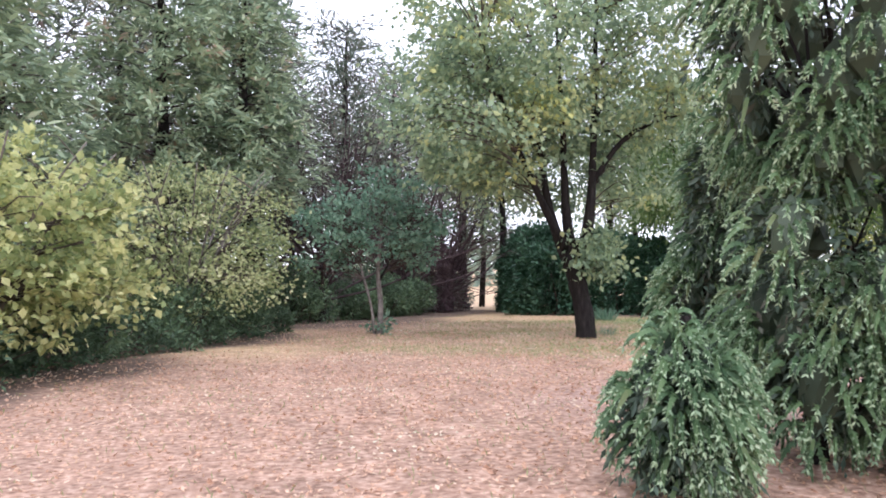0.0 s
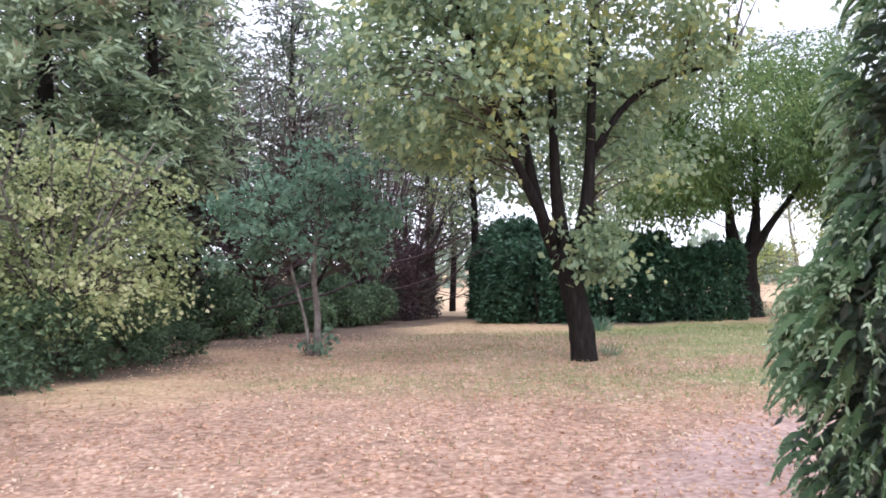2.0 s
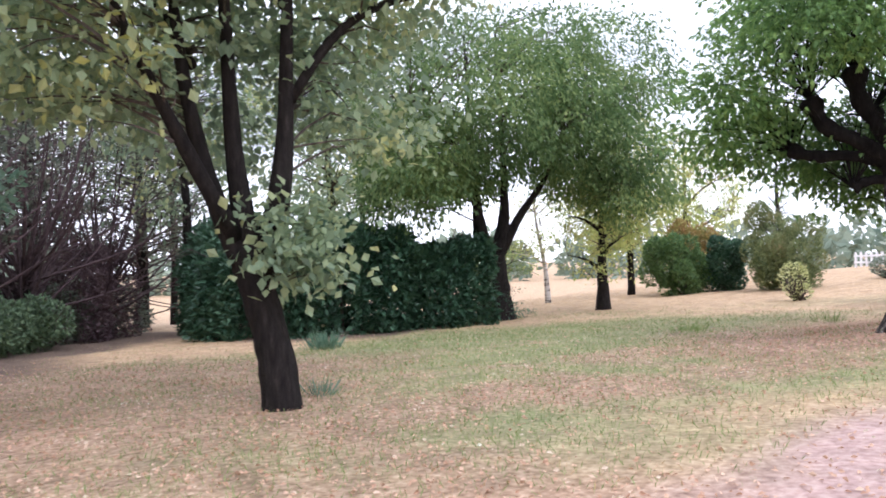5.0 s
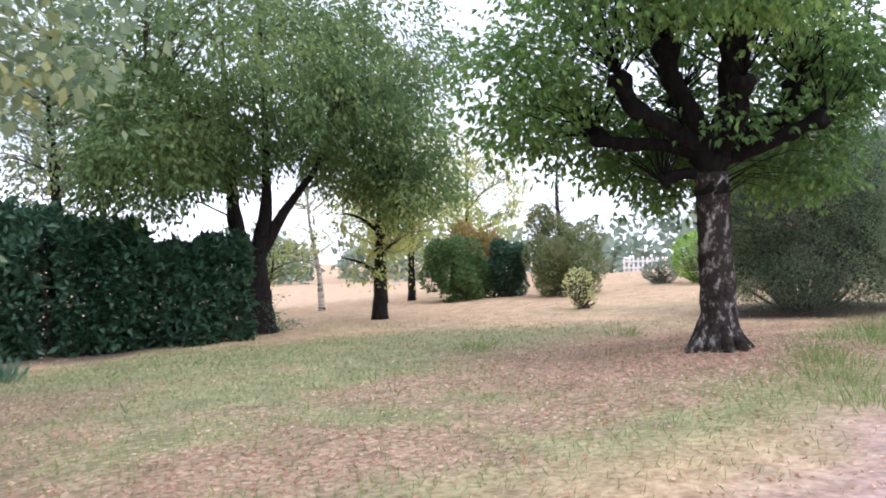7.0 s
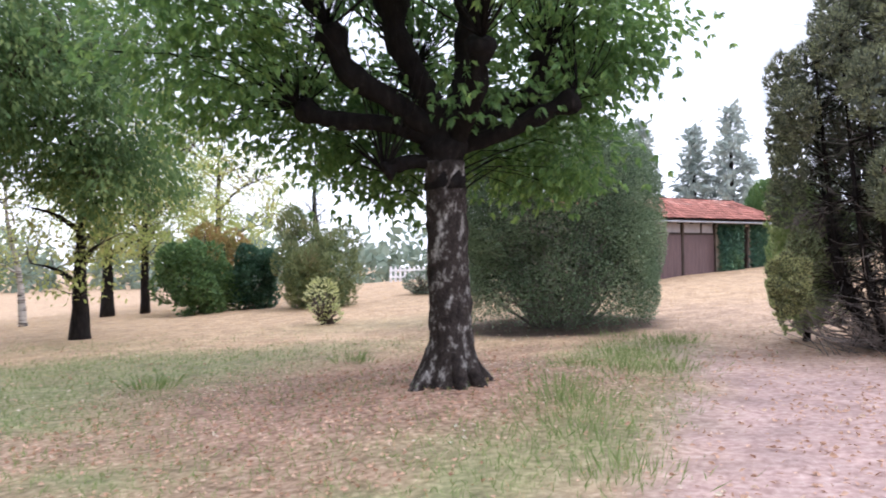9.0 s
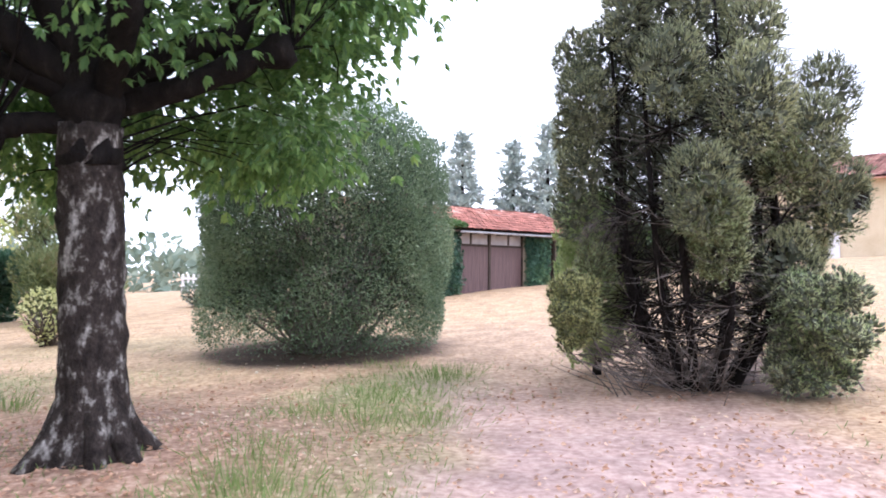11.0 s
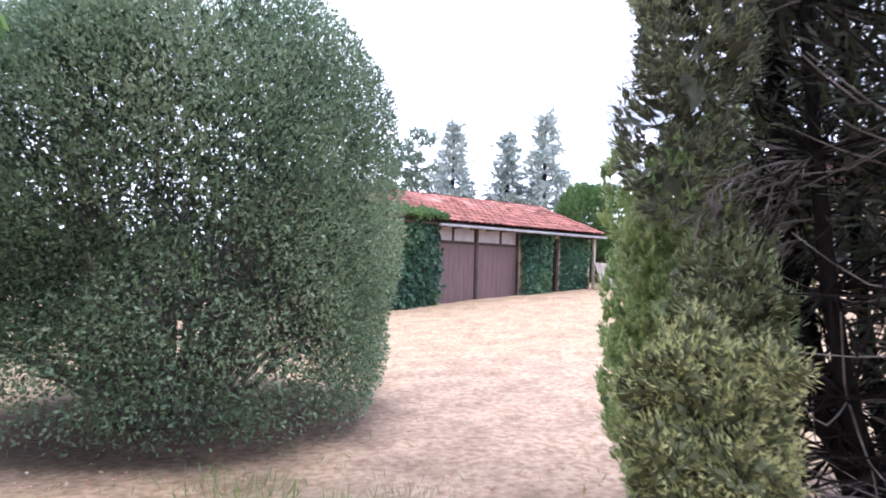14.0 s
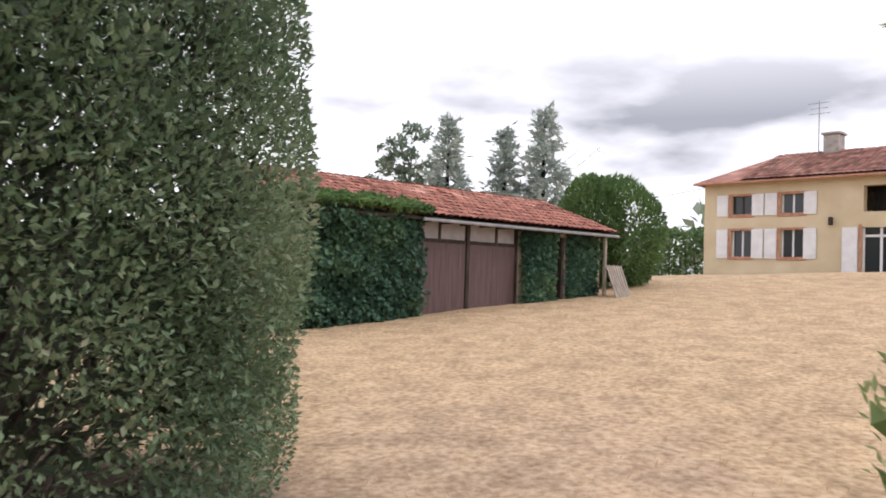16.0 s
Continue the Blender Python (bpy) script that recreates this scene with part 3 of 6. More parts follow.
def bumpy_shrub(root, rng, lobes, mat, size, count, width=0.5, rise=0.4, depth=0.22, inner=0.72, spread=0.6, name="foliage", twigs=60, twig_mat=None, low=None, spray=None, boxy=0.0, fingers=7, blade=0.62, gaps=0.0, thin=0.0):
    """A dense shrub: sprays over bumpy lobes, turned outwards, with stems inside."""
    total = sum(r[0] * r[2] + r[1] * r[2] + r[0] * r[1] for _, r in lobes)
    buf, tw = Buf(), Buf()
    for c, r in lobes:
        n = int(count * (r[0] * r[2] + r[1] * r[2] + r[0] * r[1]) / total)
        d = unit(rng.normal(size=(n, 3)))
        out = hills(d, np.random.default_rng(int(abs(c[0] * 91 + c[1] * 57 + c[2] * 13) * 10) + 7), 46, depth)
        out = out * (inner + (1 - inner) * rng.random(n) ** 0.45)
        e = d.copy()
        if boxy:
            flat = np.linalg.norm(d[:, :2], axis=1) + 1e-6
            full = (1 - np.abs(d[:, 2]) ** boxy) ** (1 / boxy)
            round_top = (1 - np.abs(d[:, 2]) ** 2.7) ** (1 / 2.7)
            e[:, :2] = d[:, :2] / flat[:, None] * np.where(d[:, 2] < 0, full, round_top)[:, None]
        at = np.asarray(c) + e * out[:, None] * r
        if low is not None:
            ok = at[:, 2] > low + 0.12 * rng.normal(size=n)
            at, d = at[ok], d[ok]
        if gaps:
            hole = waves(at[:, 0] + 0.7 * at[:, 2], at[:, 1] - 0.8 * at[:, 2], 77, gaps) + 0.6 * waves(at[:, 0] - 0.9 * at[:, 2], at[:, 1] + 0.5 * at[:, 2], 78, gaps * 0.4)
            ok = rng.random(len(at)) < np.clip(0.84 + 0.85 * hole, 0.22, 1) * (1 - thin * (1 - soft_step(at[:, 2] + 0.5 * hole, 0.7, 2.1)))
            at, d = at[ok], d[ok]
        if spray is None:
            leaves(buf, at, d + [0, 0, rise], size, rng, width, 0.2, spread)
        else:
            sprays(buf, at, d + [0, 0, rise], size, rng, spray, fingers, width, spread, blade)
        for _ in range(int(twigs / len(lobes))):
            e = unit(rng.normal(size=3)) * [1, 1, 0.8]
            end = np.asarray(c) + e * r * 0.9
            if low is not None and end[2] < low:
                continue
            s = np.array([c[0] * 0.6, c[1] * 0.6, max(0.05, c[2] - r[2] * 0.9)])
            tube(tw, smooth_path([s, (s + end) / 2 + rng.normal(size=3) * 0.15 * r[0], end], 6), np.linspace(0.03, 0.006, 6), 4)
    part(name, buf, mat, root)
    if tw.n:
        tagged(part("stemwork", tw, twig_mat or TWIG, root), kind="stuff")


def tufted(root, rng, lobes, mat, spacing, length, girth, leaf, n, out=1.0, rise=0.7, low=None, name="foliage", core_mat=None, width=0.3, hollow=False, loose=0.3, fat=0.8, heart=0.3):
    """Conifer foliage: every lobe is covered with small tufts of short sprays over inner growth whose darker colour
    carries its shade.
    """
    buf, inner = Buf(), Buf()
    for c, r in lobes:
        c, r = np.asarray(c, float), np.asarray(r, float)
        area = 4.19 * (r[0] * r[1] + r[0] * r[2] + r[1] * r[2])
        m = int(area / spacing ** 2)
        d = unit(rng.normal(size=(m, 3)))
        far = np.linalg.norm(c[:2])
        if hollow and far > 0.05:
            ok = (d[:, :2] @ c[:2] / far > -0.35) | (rng.random(m) < (0.12 if heart < 0.5 else 0.6))
            d = d[ok]
        at = c + d * r * rng.uniform(0.78, 1.0, (len(d), 1))
        if low is not None:
            ok = at[:, 2] > low + 0.08 * rng.normal(size=len(d))
            at, d = at[ok], d[ok]
        if not len(at):
            continue
        axis = unit(d * out + [0, 0, rise] + rng.normal(size=d.shape) * loose)
        cores(inner, at, axis, girth * fat, length * 0.42, rng)
        if r[2] < 0.6 and (low is None or c[2] - r[2] * 0.7 > low):
            m = 90 if heart > 0.4 else 30
            p, d = ball_points(rng, m)
            leaves(inner, c + p * r * 0.7, d, 0.45 * r[0], rng, 0.5, 0.2, 0.8)
        k = np.repeat(np.arange(len(at)), n)
        ax = axis[k]
        side = unit(np.cross(ax, rng.normal(size=ax.shape)))
        u = rng.random((len(k), 1))
        base = at[k] + ax * length * (u * 1.05 - 0.5) + side * girth * 0.95 * (1 - 0.6 * u)
        leaves(buf, base, ax * 0.9 + side * 0.6, leaf, rng, width, 0.25, 0.25)
    part(name, buf, mat, root)
    if inner.n:
        tagged(part("inner_" + name, inner, core_mat or L_CORE, root), kind="stuff")


def hedge(name, points, thick, high, mat, size, count, label, seed, wave=0.25, taper=0.0):
    """A hedge along a line: leaves over its sides and top."""
    rng = np.random.default_rng(seed)
    p = np.asarray(points, float)
    o = p.mean(0)
    root = thing(name, o[0], o[1], label, "hedge", z=0.0)
    seg = np.diff(p, axis=0)
    ln = np.linalg.norm(seg, axis=1)
    buf, tw = Buf(), Buf()
    s = rng.random(count) * ln.sum()
    k = np.searchsorted(np.cumsum(ln), s).clip(0, len(ln) - 1)
    u = (s - np.concatenate([[0], np.cumsum(ln)[:-1]])[k]) / ln[k]
    c = p[k] + seg[k] * u[:, None]
    side = np.stack([-seg[k][:, 1], seg[k][:, 0]], -1) / ln[k][:, None]
    a = rng.uniform(0, np.pi, count)
    sq = lambda t: np.sign(t) * np.abs(t) ** 0.55
    bump_ = 1 + wave * waves(s, a * 2, seed, 0.6)
    deep = 0.8 + 0.2 * rng.random(count) ** 0.5
    ax, az = sq(np.cos(a)) * thick / 2 * bump_ * deep, sq(np.sin(a)) * high * (1 + 0.3 * taper - taper * s / ln.sum()) * (1 + 0.5 * wave * waves(s, s * 0.3, seed + 1, 0.8)) * deep
    low = rng.random(count) < 0.45
    az = np.where(low, az * rng.random(count), az)
    xy = c + side * ax[:, None]
    at = np.stack([xy[:, 0], xy[:, 1], lie(xy[:, 0], xy[:, 1]) + az], -1)
    way = np.concatenate([side * np.cos(a)[:, None], np.sin(a)[:, None] * 0.5], 1) + [0, 0, -0.1]
    leaves(buf, at - [o[0], o[1], 0], way, size, rng, 0.42, 0.25, 0.6)
    part("foliage", buf, mat, root)
    for d in np.arange(0.3, ln.sum(), 0.5):
        k = min(np.searchsorted(np.cumsum(ln), d), len(ln) - 1)
        c0 = p[k] + seg[k] * ((d - np.concatenate([[0], np.cumsum(ln)[:-1]])[k]) / ln[k])
        z0 = float(lie(*c0)) - 0.05
        e = rng.normal(size=2) * 0.25
        tube(tw, [(c0[0] - o[0], c0[1] - o[1], z0), (c0[0] - o[0] + e[0], c0[1] - o[1] + e[1], z0 + high * 0.5), (c0[0] - o[0] + 2 * e[0], c0[1] - o[1] + 2 * e[1], z0 + high * 0.85)], [0.04, 0.03, 0.01], 5)
    part("stemwork", tw, TWIG, root)
    return root


# Maple with four stems in the open part of the garden
rng = np.random.default_rng(11)
maple = thing("maple_tree", 2.4, 9.4, "broad multi-stemmed maple with dull green leaves turning yellow", "tree")
st = [trunk_part(maple, rng, [(0, 0, -0.15), (-0.08, 0.0, 0.6), (-0.25, 0.05, 1.35), (-0.4, 0.1, 1.9)], 0.225, 0.19, BARK_DARK, flare=0.25)]
for pts, r in (([(-0.4, 0.1, 1.7), (-0.75, 0.25, 2.7), (-1.05, 0.3, 4.2), (-1.2, 0.4, 6.8)], 0.15), ([(-0.35, 0.1, 1.8), (-0.5, 0.1, 3.0), (-0.62, 0.0, 4.6), (-0.9, -0.2, 7.2)], 0.14),
               ([(-0.25, 0.05, 1.6), (0.0, -0.05, 2.6), (0.1, -0.1, 4.3), (0.25, 0.0, 8.6)], 0.18), ([(-0.5, 0.1, 2.0), (-1.1, -0.1, 2.9), (-1.9, -0.3, 4.3), (-2.8, -0.5, 6.4)], 0.11),
               ([(0.1, -0.1, 3.6), (0.7, -0.3, 4.5), (1.5, -0.5, 5.0), (2.6, -0.7, 5.3)], 0.07), ([(-0.9, 0.3, 4.0), (-1.0, 1.2, 5.0), (-0.9, 2.4, 6.2)], 0.07), ([(0.1, 0, 4.8), (0.9, 0.7, 5.8), (1.9, 1.2, 6.9)], 0.07)):
    st.append(trunk_part(maple, rng, pts, r, 0.03, BARK_DARK, "limb", sides=9, n=12))
crown(maple, rng, [((-1.5, 0.4, 7.2), (3.0, 3.4, 2.7), 260), ((1.7, -0.5, 5.5), (1.2, 1.0, 0.7), 26), ((1.6, -0.8, 7.2), (1.7, 1.7, 1.7), 80), ((-2.4, 0.4, 5.2), (2.3, 2.6, 1.7), 150), ((1.2, 0.7, 5.1), (1.4, 1.6, 1.2), 46), ((0.05, -0.4, 2.15), (0.34, 0.34, 0.5), 15), ((0.12, -0.3, 1.65), (0.22, 0.22, 0.32), 5), ((-0.3, 1.6, 4.0), (2.2, 1.6, 1.0), 50), ((1.7, 0.6, 3.7), (1.0, 1.0, 0.6), 14), ((-2.3, 0.4, 3.9), (1.2, 1.2, 0.8), 26)],
      L_MAPLE, 0.15, per=48, cluster=0.3, droop=0.45, stems=st, width=0.7)

# Young tree with a bluish-green crown
rng = np.random.default_rng(12)
sap = thing("young_tree", -1.6, 12.9, "slim young tree with a rounded bluish-green crown", "tree")
st = [trunk_part(sap, rng, [(0, 0, -0.1), (0.02, 0, 0.8), (-0.05, 0, 1.7), (0.05, 0, 3.2)], 0.085, 0.04, TWIG_GREY, sides=8)]
st.append(trunk_part(sap, rng, [(-0.12, 0.05, -0.1), (-0.22, 0, 0.7), (-0.5, 0.1, 1.8), (-0.8, 0.2, 3.0)], 0.045, 0.02, TWIG_GREY, "limb", sides=7, n=10))
st.append(trunk_part(sap, rng, [(0, 0, 1.4), (0.35, -0.1, 2.1), (0.8, -0.2, 3.0)], 0.04, 0.015, BARK_DARK, "limb", sides=6, n=8))
crown(sap, rng, [((0.1, 0, 3.5), (1.35, 1.35, 0.75), 66), ((-1.0, 0.1, 2.9), (1.05, 1.05, 0.5), 40), ((1.0, -0.1, 2.8), (1.05, 1.05, 0.45), 40), ((-0.3, -0.5, 2.3), (1.5, 1.0, 0.35), 34), ((1.0, 0.3, 2.0), (0.9, 0.8, 0.3), 18), ((-1.3, 0.2, 1.9), (0.7, 0.7, 0.3), 14), ((0, 0, 0.25), (0.25, 0.25, 0.2), 6)], L_SAPLING, 0.13, per=26, cluster=0.16, stems=st, width=0.7)


# Hazels, yellowing
def hazel(x, y, r, h, mat, label, seed, n, size=0.11):
    rng = np.random.default_rng(seed)
    root = thing("hazel_shrub", x, y, label, "shrub", "hazels along the wood")
    st = []
    for k in range(11):
        a = k * 2.4
        e = np.array([math.cos(a), math.sin(a)])
        st.append(trunk_part(root, rng, [(*(e * 0.15), -0.1), (*(e * r * 0.22), h * 0.35), (*(e * r * 0.5), h * 0.68), (*(e * r * 0.8), h * 0.92)], 0.045, 0.012, TWIG_GREY, "stem", sides=6, n=8))
    crown(root, rng, [((0, 0, h * 0.58), (r, r, h * 0.42), n), ((0, 0, h * 0.3), (r * 1.05, r * 1.05, h * 0.2), n // 3)], mat, size, per=42, cluster=0.24, droop=0.25, stems=st, width=0.75)


hazel(-9.4, 6.6, 2.5, 3.7, L_HAZEL, "large hazel shrub with yellow-green autumn leaves", 21, 250, 0.14)
hazel(-6.3, 12.9, 2.5, 4.3, L_HAZEL_DULL, "hazel shrub with thin dull olive leaves", 22, 230, 0.1)
hazel(-9.3, 12.5, 2.0, 3.6, L_HAZEL_DULL, "hazel shrub with thin dull olive leaves", 23, 150, 0.1)


# Tall feathery cypresses and bare-branched conifers of the wood
def tall_conifer(name, x, y, h, r, mat, label, seed, n, low=0.12, size=0.3, bare=0, twig_mat=TWIG_PURPLE, group="conifers of the wood", rise=0.15, taper=0.8, width=0.22, spray=None):
    rng = np.random.default_rng(seed)
    root = thing(name, x, y, label, "conifer", group)
    st = trunk_part(root, rng, [(0, 0, -0.2), (0.05, 0, h * 0.35), (-0.05, 0.05, h * 0.7), (0, 0, h)], 0.05 + 0.022 * h, 0.02, BARK_DARK, sides=9)
    buf, tw = Buf(), Buf()
    pts, ways = [], []
    for k in range(n):
        f = low + (1 - low) * (k + rng.random()) / n
        a = k * 2.399 + rng.normal() * 0.3
        ln = r * (1 - f * taper) * rng.uniform(0.55, 1.15)
        d = np.array([math.cos(a), math.sin(a), 0.0])
        s = np.array([0, 0, f * h * 0.97])
        e1, e2 = s + d * ln * 0.55 + [0, 0, rise * ln * 0.6], s + d * ln + [0, 0, rise * ln * 0.4]
        tube(tw, smooth_path([s, e1, e2], 5), np.linspace(0.012 + 0.012 * ln, 0.004, 5), 4)
        m = int((16 + 30 * ln) * (1.0 if spray is None else 0.52))
        u = rng.random(m) ** (0.6 if spray is None else 0.4)
        base = s + (e1 - s) * np.minimum(u, 0.55)[:, None] / 0.55 + (e2 - e1) * (np.maximum(u - 0.55, 0) / 0.45)[:, None]
        pts.append(base + rng.normal(size=(m, 3)) * [0.2, 0.2, 0.14] * (0.5 + u[:, None]))
        ways.append(np.tile(d + [0, 0, 0.1], (m, 1)))
    for k in range(bare):
        a, f = rng.uniform(0, 6.28), rng.uniform(0.03, 0.6)
        ln = r * rng.uniform(0.6, 1.2)
        d = np.array([math.cos(a), math.sin(a), 0.0])
        s = np.array([0, 0, f * h])
        e = s + d * ln + [0, 0, ln * rng.uniform(-0.1, 0.9)]
        mid = (s + e) / 2 + rng.normal(size=3) * 0.2 - [0, 0, 0.1 * ln]
        tube(tw, smooth_path([s, mid, e], 6), np.linspace(0.028, 0.006, 6), 4)
        for _ in range(3):
            t2 = mid + (e - mid) * rng.random()
            tube(tw, [t2, t2 + d * 0.5 + rng.normal(size=3) * 0.3], [0.01, 0.003], 3)
    if spray is None:
        leaves(buf, np.concatenate(pts), np.concatenate(ways), size, rng, width, 0.15, 0.6)
    else:
        sprays(buf, np.concatenate(pts), np.concatenate(ways) + [0, 0, 0.25], size, rng, spray, 5, width, 0.35)
    part("foliage", buf, mat, root)
    tagged(part("branchwork", tw, twig_mat, root), kind="stuff")
    return root


tall_conifer("cypress_tree", -10.9, 11.6, 11.5, 3.4, L_CYPRESS, "tall feathery green cypress with brown inner sprays", 31, 93, low=0.1, size=0.62, spray=0.5, width=0.3, taper=0.72)
tall_conifer("cypress_tree", -7.0, 17.6, 12.5, 3.4, L_CYPRESS, "tall feathery green cypress with brown inner sprays", 32, 93, low=0.14, size=0.62, spray=0.5, width=0.3, taper=0.72)
tall_conifer("cypress_tree", -13.8, 14.5, 12.0, 3.4, L_CYPRESS, "tall feathery green cypress with brown inner sprays", 33, 74, low=0.1, size=0.62, spray=0.5, width=0.3, taper=0.72)
tall_conifer("cypress_tree", -4.6, 18.2, 11.0, 2.8, L_CYPRESS, "tall feathery green cypress with brown inner sprays", 34, 68, low=0.36, size=0.62, spray=0.5, width=0.3, taper=0.7)
DARKS = "dark conifer with bare purplish lower branches at the wood's edge"
for k, (x, y, h, r, b) in enumerate(((-4.2, 21.5, 12, 4.0, 170), (-8.5, 23.5, 13, 4.2, 100), (0.4, 27.0, 13, 3.8, 200), (-3.0, 30.5, 14, 4.4, 120), (4.2, 33.0, 13, 4.0, 200), (9.5, 37.0, 13, 4.2, 120), (-11.5, 19.0, 13, 4.0, 80), (-7.5, 33.0, 14, 4.2, 60))):
    tall_conifer("dark_conifer_tree", x, y, h, r, L_DARK, DARKS, 40 + k, 110, low=0.22, bare=int(b * 0.75), size=0.36, group="dark conifers", taper=0.6, rise=0.3)


# Bare fan of stems between the conifers
def fan_tree(x, y, h, label, seed, n=60):
    rng = np.random.default_rng(seed)
    root = thing("bare_tree", x, y, label, "tree", "bare trees of the wood")
    trunk_part(root, rng, [(0, 0, -0.2), (0, 0, 1.0), (0.05, 0, 2.2)], 0.2, 0.13, BARK_DARK, sides=8)
    tw = Buf()
    for k in range(n):
        a, lean = k * 2.399, rng.uniform(0.08, 1.0)
        ln = h * rng.uniform(0.45, 0.9)
        d = unit(np.array([math.cos(a) * lean, math.sin(a) * lean, 1.0 if k % 3 else 0.35]))
        s = np.array([0, 0, rng.uniform(0.6, 2.4)])
        e = s + d * ln
        path = smooth_path([s, (s + e) / 2 + [math.cos(a) * 0.3, math.sin(a) * 0.3, -0.25], e], 8)
        tube(tw, path, np.linspace(0.05, 0.008, 8), 5)
        for _ in range(5):
            p = path[rng.integers(3, 8)]
            tube(tw, [p, p + d * rng.uniform(0.4, 1.1) + rng.normal(size=3) * 0.35], [0.014, 0.004], 3)
    tagged(part("branchwork", tw, TWIG_PURPLE, root), kind="stuff")
    crown(root, rng, [((0, 0, h * 0.8), (h * 0.4, h * 0.4, h * 0.28), 60)], L_DARK, 0.13, per=22, cluster=0.35)


fan_tree(2.6, 25.5, 8.5, "leafless tree with a dense fan of dark stems", 161)
fan_tree(-1.8, 20.5, 8.0, "leafless tree with a dense fan of dark stems", 162, 44)
fan_tree(5.6, 29.0, 7.0, "leafless tree with a dense fan of dark stems", 163, 44)


def wood_tree(x, y, h, r, seed, mat):
    rng = np.random.default_rng(seed)
    root = thing("woodland_tree", x, y, "tall grey-green broadleaf tree of the wood behind", "tree", "woodland trees")
    st = [trunk_part(root, rng, [(0, 0, -0.2), (0.1, 0, h * 0.3), (-0.1, 0, h * 0.6), (0, 0, h * 0.9)], 0.22, 0.04, BARK_DARK, sides=8)]
    crown(root, rng, [((0, 0, h * 0.66), (r, r, h * 0.36), 160)], mat, 0.22, per=38, cluster=0.5, droop=0.3, stems=st)


for k, (x, y, h, r) in enumerate(((8.0, 27.5, 12, 3.6), (13.5, 27.0, 12, 3.8), (-0.5, 38.0, 14, 4.5), (6.0, 43.0, 14, 4.5), (-14.5, 21.0, 12, 3.8), (17.5, 31.0, 11, 3.6), (12.0, 40.0, 13, 4.4))):
    wood_tree(x, y, h, r, 170 + k, L_MAPLE if k in (0, 1, 5) else L_GREY)
hedge("undergrowth", [(-12.5, 15.5), (-6.0, 20.5), (-1.0, 24.5), (3.5, 28.0), (7.2, 33.0)], 2.4, 1.7, L_DARK, 0.19, 34000, "dark tangled undergrowth below the conifers", 55, 0.5)
hedge("undergrowth", [(3.6, 27.0), (6.2, 29.6)], 2.2, 2.9, L_PURPLE, 0.13, 14000, "spreading shrub with dull purplish leaves", 56, 0.5)
hedge("undergrowth", [(-9.9, 3.6), (-9.3, 7.4), (-7.0, 11.4), (-4.2, 15.0)], 1.5, 0.95, L_UNDER, 0.12, 26000, "low dark green undergrowth below the hazels", 57, 1.5)

# Laurel hedge
hedge("laurel_hedge", [(11.0, 30.0), (8.2, 24.5), (7.9, 20.9), (9.5, 19.6), (13.2, 18.0)], 2.5, 3.4, L_LAUREL, 0.24, 60000, "dense dark glossy laurel hedge", 60, 0.55, 0.4)

# Weeping ash with a leaning limb
rng = np.random.default_rng(13)
ash = thing("ash_tree", 14.1, 18.3, "old forked ash with weeping yellow-green foliage and ivy at its foot", "tree")
st = [trunk_part(ash, rng, [(0, 0, -0.2), (-0.05, 0, 0.7), (-0.12, 0, 1.4), (-0.2, 0, 2.0)], 0.47, 0.38, BARK_DARK, flare=0.45)]
for pts, r in (([(-0.2, 0, 1.7), (-0.55, 0.1, 2.8), (-0.7, 0.1, 4.2), (-0.9, 0.2, 8.5)], 0.29), ([(-0.1, 0, 1.6), (0.2, -0.1, 2.8), (0.3, -0.1, 4.2), (0.2, 0, 8.8)], 0.28), ([(0.0, 0, 1.8), (0.65, -0.35, 3.1), (1.4, -0.7, 4.2), (2.0, -1.0, 5.6)], 0.18),
               ([(1.55, -0.8, 4.5), (2.3, -1.2, 4.9), (2.9, -1.5, 4.6), (3.3, -1.7, 3.7)], 0.06), ([(1.4, -0.7, 4.3), (1.9, -0.8, 5.4), (3.0, -1.2, 6.2), (4.0, -1.6, 6.0)], 0.07), ([(-0.75, 0.1, 4.5), (-1.8, 0.2, 5.6), (-2.9, 0.3, 6.2)], 0.07)):
    st.append(trunk_part(ash, rng, pts, r, 0.03, BARK_DARK, "limb", sides=9, n=12))
crown(ash, rng, [((-0.4, 0, 6.9), (4.9, 4.2, 2.7), 470), ((2.8, -1.3, 5.6), (2.6, 2.4, 1.6), 190), ((-2.2, 0.2, 5.2), (2.3, 2.1, 1.6), 130), ((3.7, -1.9, 4.3), (2.1, 1.8, 1.2), 80), ((-0.3, 1.4, 4.6), (1.8, 1.2, 1.0), 40), ((-3.4, -0.2, 4.2), (1.6, 1.5, 1.2), 90), ((3.2, -1.0, 8.0), (3.2, 3.0, 2.0), 150)], L_WEEP, 0.16, per=60, cluster=0.3, droop=1.2, stems=st, width=0.45)
crown(ash, rng, [((0.1, -0.25, 0.5), (0.55, 0.5, 0.6), 24), ((0.35, -0.2, 0.15), (0.7, 0.6, 0.25), 16)], L_IVY, 0.07, per=30, cluster=0.12, name="ivy")


